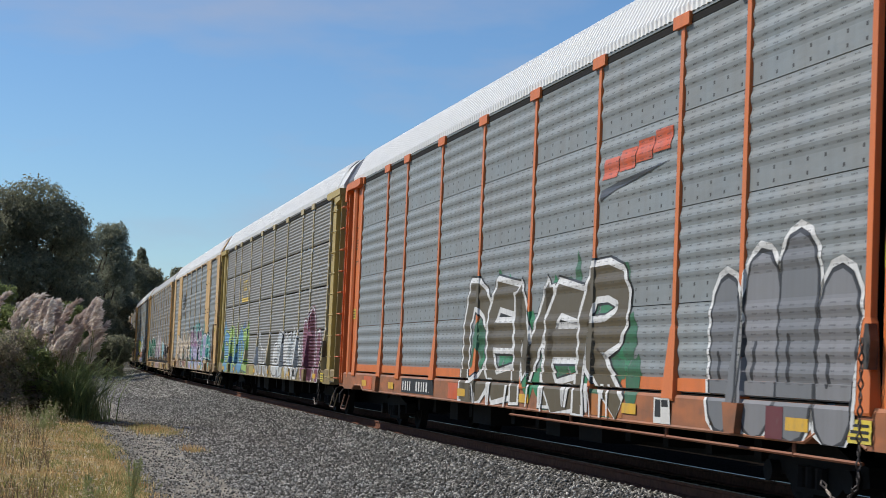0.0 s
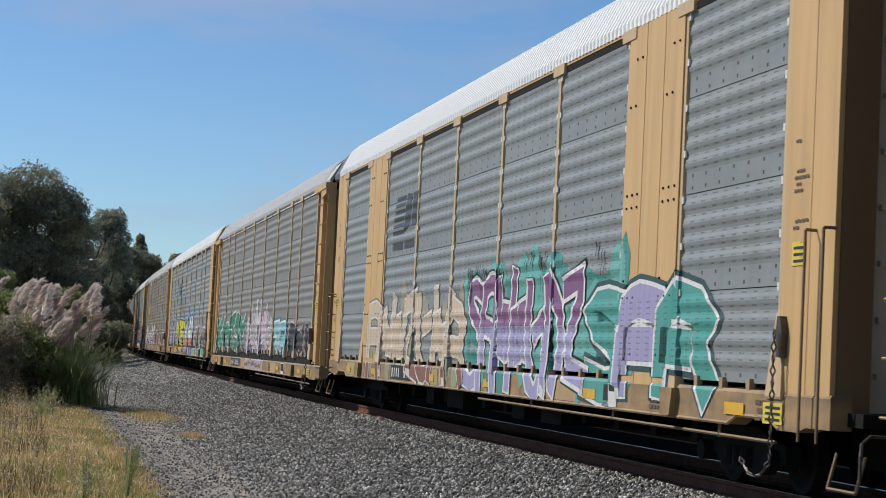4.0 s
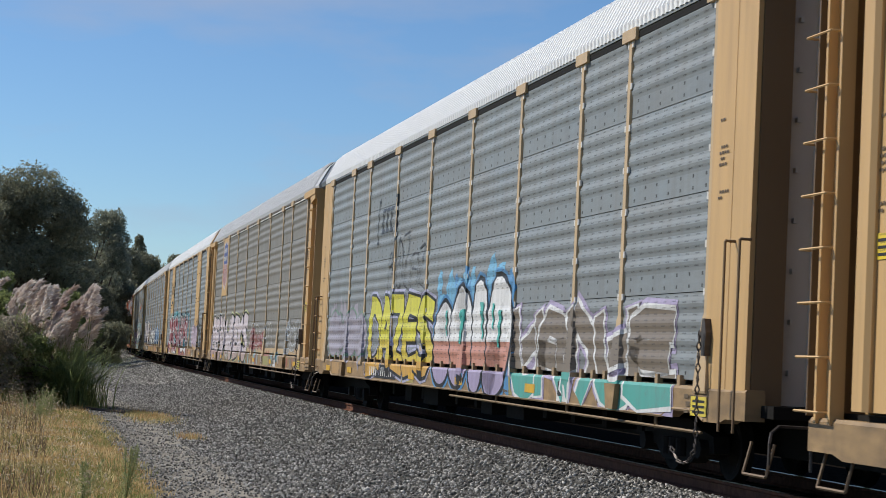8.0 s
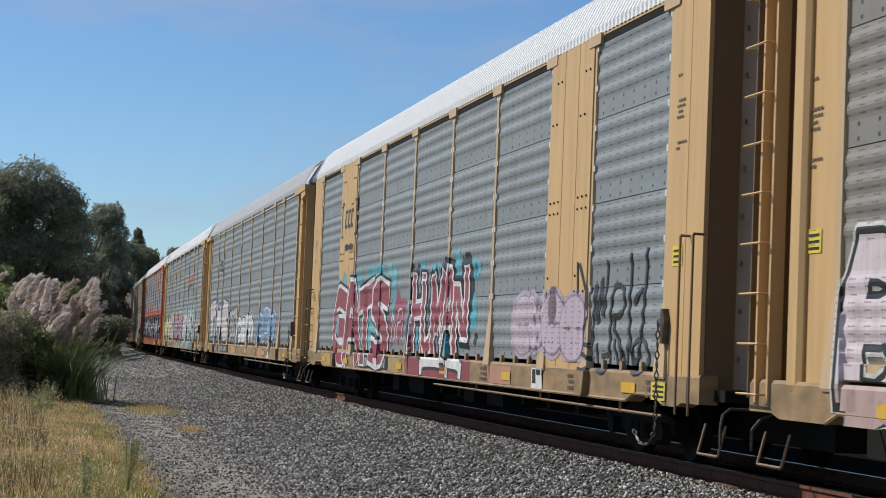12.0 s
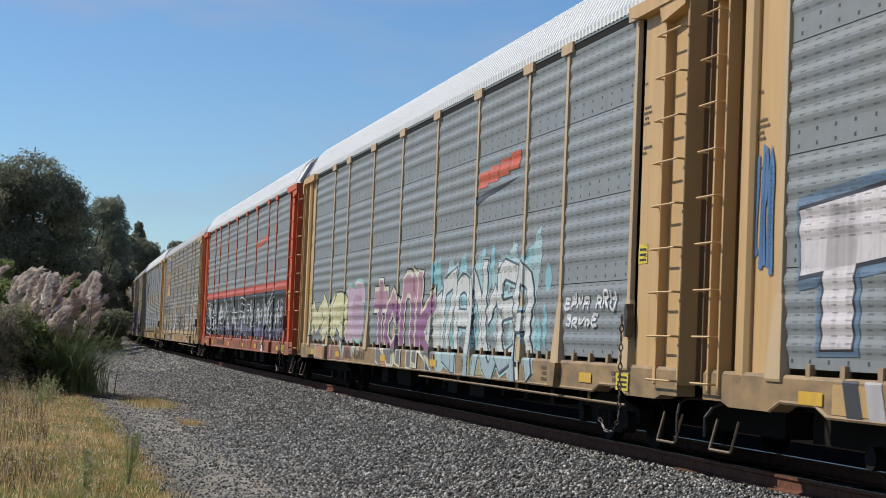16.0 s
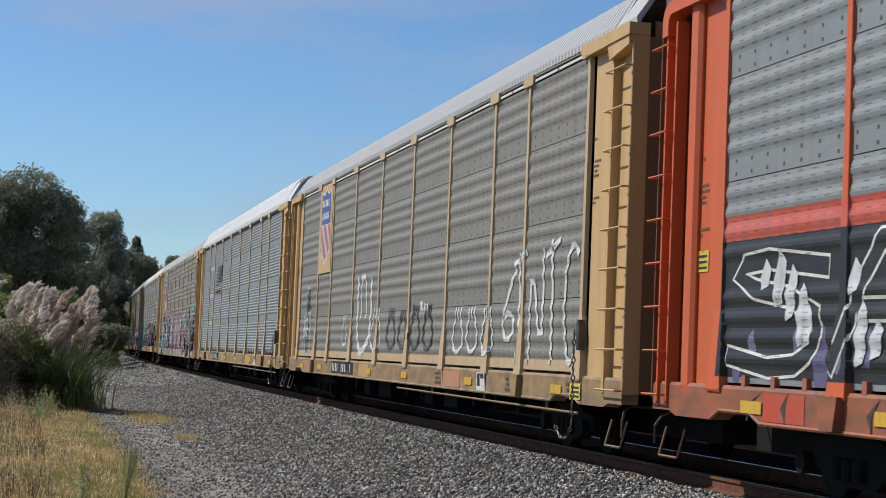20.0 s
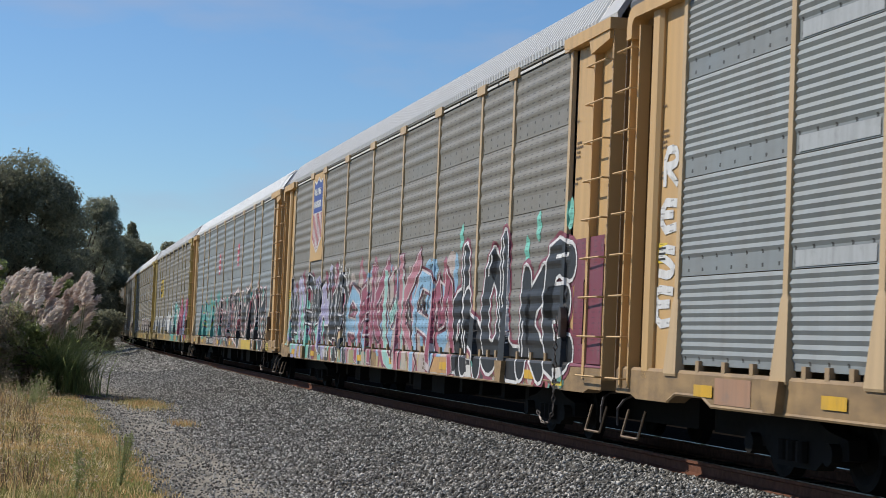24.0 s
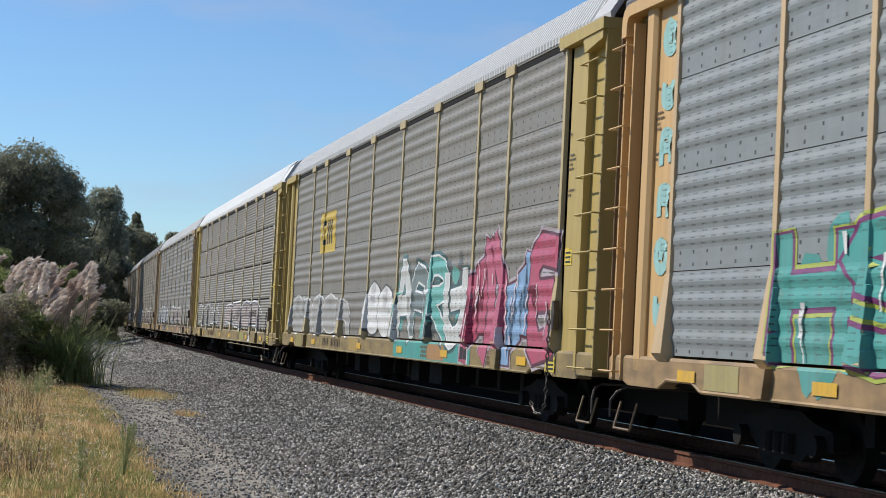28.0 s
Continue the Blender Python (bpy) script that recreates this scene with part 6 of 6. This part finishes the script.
throw(c, "D203", 12.8, 17.2, 1.1, 2.0, SNOW, (0.02, 0.02, 0.022), (0.40, 0.42, 0.46), 29, fat=0.2, ow=0.05)
throw(c, "203", 18.5, 22.4, 1.1, 2.1, (0.16, 0.28, 0.44), SNOW, (0.08, 0.16, 0.30), 30, fat=0.2, ow=0.05)
scrawl(c, "2R2", 1.35, 1.9, 2.0, 3.2, (0.06, 0.16, 0.34), 271, 0.05)

c = CARS[8]
wedge(c, 18.8, 3.62)
throw(c, "MXR", 2.3, 7.2, 1.12, 2.15, {1.5: (0.64, 0.60, 0.36), 9.0: (0.66, 0.62, 0.34)}, (0.03, 0.035, 0.045), (0.40, 0.42, 0.40), 29, fat=0.20, over=0.12, ow=0.045, hw=0.03, jag=0.14)
throw(c, "CE", 6.9, 9.1, 1.12, 2.35, (0.52, 0.36, 0.46), (0.62, 0.52, 0.56), (0.24, 0.50, 0.40), 30, fat=0.28, ow=0.04, blunt=0)
throw(c, "tomk", 10.3, 16.1, 0.69, 2.55, {1.06: (0.16, 0.15, 0.14), 1.9: (0.26, 0.10, 0.22), 9.0: (0.40, 0.20, 0.26)}, CREAM, (0.016, 0.016, 0.018), 31, fat=0.17, over=0.10, ow=0.085, hw=0.035, jag=0.08, tops=[1.0, 0.88, 0.92, 0.95])
mist(c, 15.9, 23.0, 0.8, 2.5, [(0.22, 0.46, 0.50), (0.36, 0.50, 0.52)], 60, 17, 0.26)
throw(c, "1203022", 15.8, 22.3, 0.69, 2.45, {1.05: (0.34, 0.44, 0.46), 9.0: (0.60, 0.61, 0.58)}, (0.06, 0.085, 0.10), (0.38, 0.56, 0.58), 32, fat=0.20, over=0.14, ow=0.035, hw=0.05, jag=0.12)
scrawl(c, "2130 2R0", 23.75, 25.9, 1.68, 1.9, SNOW, 321, 0.022)
scrawl(c, "2R13E", 23.8, 25.2, 1.45, 1.62, SNOW, 322, 0.022)
mist(c, 3.2, 9.0, 0.75, 1.0, [(0.46, 0.33, 0.28), (0.26, 0.08, 0.08), (0.42, 0.44, 0.36)], 26, 33, 0.2)

c = CARS[9]
wedge(c, 18.9, 3.85, (0.62, 0.10, 0.03), False, 0.17)
band(c, "stripe", "orange stripe above black paint", 2.2, 26.3, 2.47, 2.72, (0.56, 0.085, 0.05))
band(c, "black_paint", "black paint rolled over the lower screens", 2.2, 26.3, 1.13, 2.465, (0.013, 0.013, 0.015), 0.0011)
mist(c, 2.4, 26.2, 1.15, 1.5, [(0.10, 0.085, 0.19), (0.16, 0.14, 0.26)], 90, 34, 0.16)
r = random.Random(35)
for i, ch in enumerate("2A31H0N3K1"):
    u = 2.45 + 2.38 * i
    throw(c, ch, u, u + 2.15, 1.16, 2.42, (0.014, 0.014, 0.016), (0.72, 0.72, 0.66), None, 340 + i, fat=0.055, over=0.02, ow=0.03, jag=0.05)
    for m in range(6):
        a, z = u + r.uniform(0.1, 1.8), r.uniform(1.2, 2.0)
        h = r.uniform(0.2, 0.5)
        patch(c, "graffiti_shard", "pale chrome shard of lettering", [[(a, z), (a + 0.16, z + 0.04), (a + 0.22, z + h), (a + 0.1, z + h + 0.1), (a - 0.03, z + h * 0.6)]], spray((0.60, 0.63, 0.64)), 0.0125)
for i in range(26):
    u = 3.0 + 0.86 * i
    patch(c, "paint_crack", "dark painted crack line on the sill", [[(u, 0.72), (u + 0.035, 0.72), (u + r.uniform(-0.1, 0.35), 0.86), (u + r.uniform(0.0, 0.5), 1.02), (u + r.uniform(0.0, 0.1), 0.86)]], spray((0.06, 0.03, 0.02)), 0.005)

c = CARS[10]
shield(c, 4.95, 6.85)
throw(c, "i", 2.85, 4.2, 1.14, 2.7, (0.02, 0.02, 0.022), SNOW, None, 36, fat=0.24, ow=0.04, blunt=0)
scrawl(c, "1303", 2.9, 4.2, 1.2, 2.2, SNOW, 361, 0.02)
scrawl(c, "v", 8.55, 9.35, 1.3, 2.08, SNOW, 37, 0.03)
throw(c, "U", 10.5, 11.85, 1.12, 2.8, SNOW, None, None, 371, fat=0.06, ow=0.0, blunt=0)
scrawl(c, "n", 10.75, 11.6, 1.9, 2.85, SNOW, 372, 0.05)
scrawl(c, "v", 11.9, 13.3, 1.2, 2.12, SNOW, 373, 0.04)
scrawl(c, "vvvv", 13.6, 18.0, 1.25, 2.1, (0.05, 0.048, 0.048), 374, 0.045)
scrawl(c, "20", 16.6, 17.35, 2.0, 2.2, SNOW, 375, 0.03)
scrawl(c, "vvv", 19.2, 22.1, 1.2, 2.05, SNOW, 38, 0.04)
scrawl(c, "6", 22.2, 23.4, 1.4, 2.5, SNOW, 381, 0.045)
scrawl(c, "TNTC", 23.0, 26.3, 1.16, 2.8, SNOW, 39, 0.045, 0.1)

c = CARS[11]
horse(c, 7.5, 3.5, 2.4)
for i, ch in enumerate("RES2"):
    scrawl(c, ch, 1.5 - 0.05 * i, 2.05, 3.0 - 0.5 * i, 3.45 - 0.5 * i, SNOW, 40 + i, 0.05)
for z in (2.03, 3.08, 4.13):
    patch(c, "repair_plate", "bright bolted repair plate", [rect(5.1, 6.7, z + 0.02, z + 0.17)], spray((0.40, 0.42, 0.43)), 0.006)

c = CARS[12]
shield(c, 4.95, 6.85)
mist(c, 2.3, 10.4, 0.75, 2.55, [(0.035, 0.033, 0.036), (0.24, 0.03, 0.07), (0.30, 0.28, 0.44), (0.20, 0.52, 0.42)], 90, 18, 0.34)
throw(c, "1301312", 2.4, 10.4, 0.69, 2.85, [(0.018, 0.018, 0.02), (0.36, 0.33, 0.52), (0.018, 0.018, 0.02)], (0.70, 0.68, 0.68), (0.05, 0.03, 0.04), 41, fat=0.155, over=0.16, ow=0.04, hw=0.04, jag=0.2)
scrawl(c, "3113", 8.6, 10.6, 1.9, 2.9, SNOW, 411, 0.03, 0.2)
mist(c, 10.2, 20.4, 0.72, 2.5, [(0.25, 0.045, 0.085), (0.36, 0.10, 0.14), (0.22, 0.40, 0.56), (0.46, 0.38, 0.34)], 150, 19, 0.3)
throw(c, "23K0K21", 10.6, 20.2, 0.69, 2.65, [(0.24, 0.43, 0.60), (0.30, 0.055, 0.10), (0.30, 0.06, 0.11), (0.30, 0.56, 0.50), (0.44, 0.16, 0.20)], (0.60, 0.52, 0.52), (0.15, 0.03, 0.055), 42, fat=0.14, over=0.18, ow=0.04, hw=0.05, jag=0.22)
scrawl(c, "2303131", 10.6, 20.0, 1.1, 2.4, (0.05, 0.03, 0.04), 421, 0.025, 0.2)
scrawl(c, "13031", 11.0, 20.0, 1.3, 2.5, (0.64, 0.56, 0.54), 422, 0.022, 0.3)
throw(c, "dhOLKE", 20.0, 26.7, 0.69, 2.8, (0.016, 0.016, 0.018), (0.72, 0.71, 0.70), (0.24, 0.045, 0.08), 44, fat=0.20, over=0.12, ow=0.05, hw=0.06, jag=0.16, blunt=0, tops=[1.0, 0.72, 0.88, 1.0, 0.8, 0.95], shine=0.12)
for u, z in ((20.6, 2.92), (23.3, 2.8), (25.05, 2.86), (24.5, 2.55), (26.5, 2.95)):
    patch(c, "spray_patch", "mint sprayed drop", [[(u + 0.12 * math.cos(j * math.tau / 8), z + 0.22 * math.sin(j * math.tau / 8)) for j in range(8)]], spray((0.18, 0.56, 0.45)), 0.0035)
mist(c, 8.0, 26.5, 0.74, 1.0, [(0.44, 0.36, 0.18), (0.14, 0.36, 0.30), (0.36, 0.08, 0.09), (0.48, 0.42, 0.34), (0.04, 0.04, 0.04)], 90, 47, 0.22)
band(c, "end_paint", "dark red paint on the end post", 26.75, 28.1, 1.0, 2.6, (0.19, 0.03, 0.055))
scrawl(c, "203", 26.9, 27.4, 1.3, 2.3, (0.03, 0.02, 0.025), 471, 0.03)
band(c, "end_paint", "mint paint on the corner sheet", 1.55, 2.05, 1.0, 2.3, (0.28, 0.52, 0.44))

c = CARS[13]
for u, z in ((11.35, 3.7), (17.35, 3.82)):
    oval = [(u + 0.30 * math.copysign(abs(math.cos(a)) ** 0.6, math.cos(a)), z + 0.38 * math.copysign(abs(math.sin(a)) ** 0.6, math.sin(a))) for a in [i * math.tau / 14 for i in range(14)]]
    patch(c, "emblem", "red rounded emblem with pale bars", [oval], spray((0.55, 0.06, 0.10)), 0.006)
    patch(c, "stencil", "", [rect(u - 0.18, u + 0.18, z + 0.11 * i - 0.05, z + 0.11 * i + 0.02) for i in (-2, 0, 2)], spray(SNOW), 0.01)
mist(c, 5.2, 25.0, 1.15, 2.3, [(0.05, 0.27, 0.24), (0.07, 0.31, 0.28)], 110, 19, 0.36)
throw(c, "H231", 5.2, 10.4, 1.08, 2.4, (0.06, 0.31, 0.28), (0.17, 0.03, 0.13), (0.36, 0.42, 0.06), 45, fat=0.17, over=0.08, ow=0.05, hw=0.04, jag=0.1)
drips(c, 5.4, 10.2, 1.5, 2.3, SNOW, 10, 451, 0.03)
throw(c, "3123103", 10.5, 16.7, 0.76, 2.55, (0.016, 0.016, 0.018), (0.70, 0.58, 0.56), (0.30, 0.06, 0.07), 46, fat=0.19, over=0.12, ow=0.06, hw=0.03, jag=0.12)
throw(c, "2032130", 16.8, 25.2, 0.76, 2.65, (0.016, 0.016, 0.018), (0.72, 0.62, 0.58), (0.34, 0.08, 0.08), 47, fat=0.22, over=0.12, ow=0.085, hw=0.03, jag=0.12)
drips(c, 11.0, 24.8, 1.3, 2.5, (0.55, 0.16, 0.18), 40, 472, 0.035)
patch(c, "repair_plate", "bright yellow repainted sill block", [rect(19.9, 22.4, 0.77, 1.06)], spray((0.58, 0.40, 0.05)), 0.024)
for i in range(6):
    scrawl(c, "0", 1.55, 2.05, 1.4 + 0.6 * i, 1.85 + 0.6 * i, (0.28, 0.52, 0.50), 48 + i, 0.07)

c = CARS[14]
patch(c, "emblem_plate", "yellow square emblem plate with a dark curl", [rect(6.2, 8.4, 3.0, 3.95)], spray((0.55, 0.38, 0.03)), 0.006)
patch(c, "emblem", "", [rect(6.6, 6.75, 3.2, 3.75), rect(6.75, 7.1, 3.64, 3.76), rect(6.75, 7.1, 3.2, 3.32), rect(7.25, 7.38, 3.2, 3.76, 0.05), rect(7.5, 7.64, 3.2, 3.76, 0.05), rect(7.8, 7.94, 3.2, 3.76)], INK, 0.01)
throw(c, "OnOOn", 2.4, 10.8, 1.1, 1.95, (0.36, 0.35, 0.33), SNOW, None, 55, fat=0.14, ow=0.035, blunt=0)
throw(c, "OO", 12.8, 15.4, 1.1, 2.2, SNOW, (0.08, 0.08, 0.08), None, 56, fat=0.3, ow=0.04, blunt=0)
band(c, "sill_paint", "teal paint along the sill", 15.9, 21.9, 0.77, 1.09, (0.05, 0.30, 0.27))
mist(c, 15.8, 21.4, 1.2, 2.4, [(0.09, 0.10, 0.10), (0.10, 0.36, 0.32)], 44, 57, 0.28)
throw(c, "A2R0", 15.9, 21.2, 1.1, 2.5, [(0.56, 0.57, 0.55), (0.16, 0.20, 0.20), (0.12, 0.40, 0.36)], SNOW, (0.04, 0.10, 0.10), 57, fat=0.16, ow=0.04, jag=0.16)
throw(c, "1312", 21.4, 26.4, 0.77, 2.6, [(0.42, 0.06, 0.12), (0.46, 0.09, 0.16), (0.20, 0.34, 0.54)], (0.10, 0.02, 0.04), (0.45, 0.38, 0.42), 59, fat=0.24, over=0.1, ow=0.045, hw=0.05, jag=0.14)
drips(c, 21.6, 26.2, 1.2, 2.4, (0.70, 0.55, 0.58), 22, 591, 0.025)

for k, cols in ((15, WARM), (16, SILVER), (17, (0.3, 0.26, 0.25)), (18, SILVER), (19, (0.25, 0.3, 0.3)), (20, SILVER)):
    throw(CARS[k], "20213", 3.0 + k % 3, 11.0, 1.12, 1.95, cols, SNOW, (0.15, 0.15, 0.15), 70 + k)
    throw(CARS[k], "0202", 14.0, 21.0 + k % 4, 1.12, 1.85, (0.35, 0.30, 0.28), (0.1, 0.09, 0.09), SNOW, 90 + k)


AHEAD = {0: -0.04, 2: 0.1, 3: 0.05, 4: -0.07, 5: 0.2, 6: 0.2, 7: 0.25, 8: 0.25, 9: -0.1, 10: -0.42, 11: -0.3, 12: -0.1, 14: 0.1}


def motions():
    """The train rolls along the bend: each car rides on its two trucks."""
    for k, car in CARS.items():
        rows = []
        for i in range(29):
            mid = LENGTH * k - LENGTH / 2 - gone(i) - AHEAD.get(k, 0.0)
            (xa, ya, _), (xb, yb, _) = on_track(mid - 10.06), on_track(mid + 10.06)
            rows.append((i, pose((xa + xb) / 2, (ya + yb) / 2, 0, 0, 0, math.degrees(math.atan2(yb - ya, xb - xa)))))
        walk(car["root"], rows)


motions()
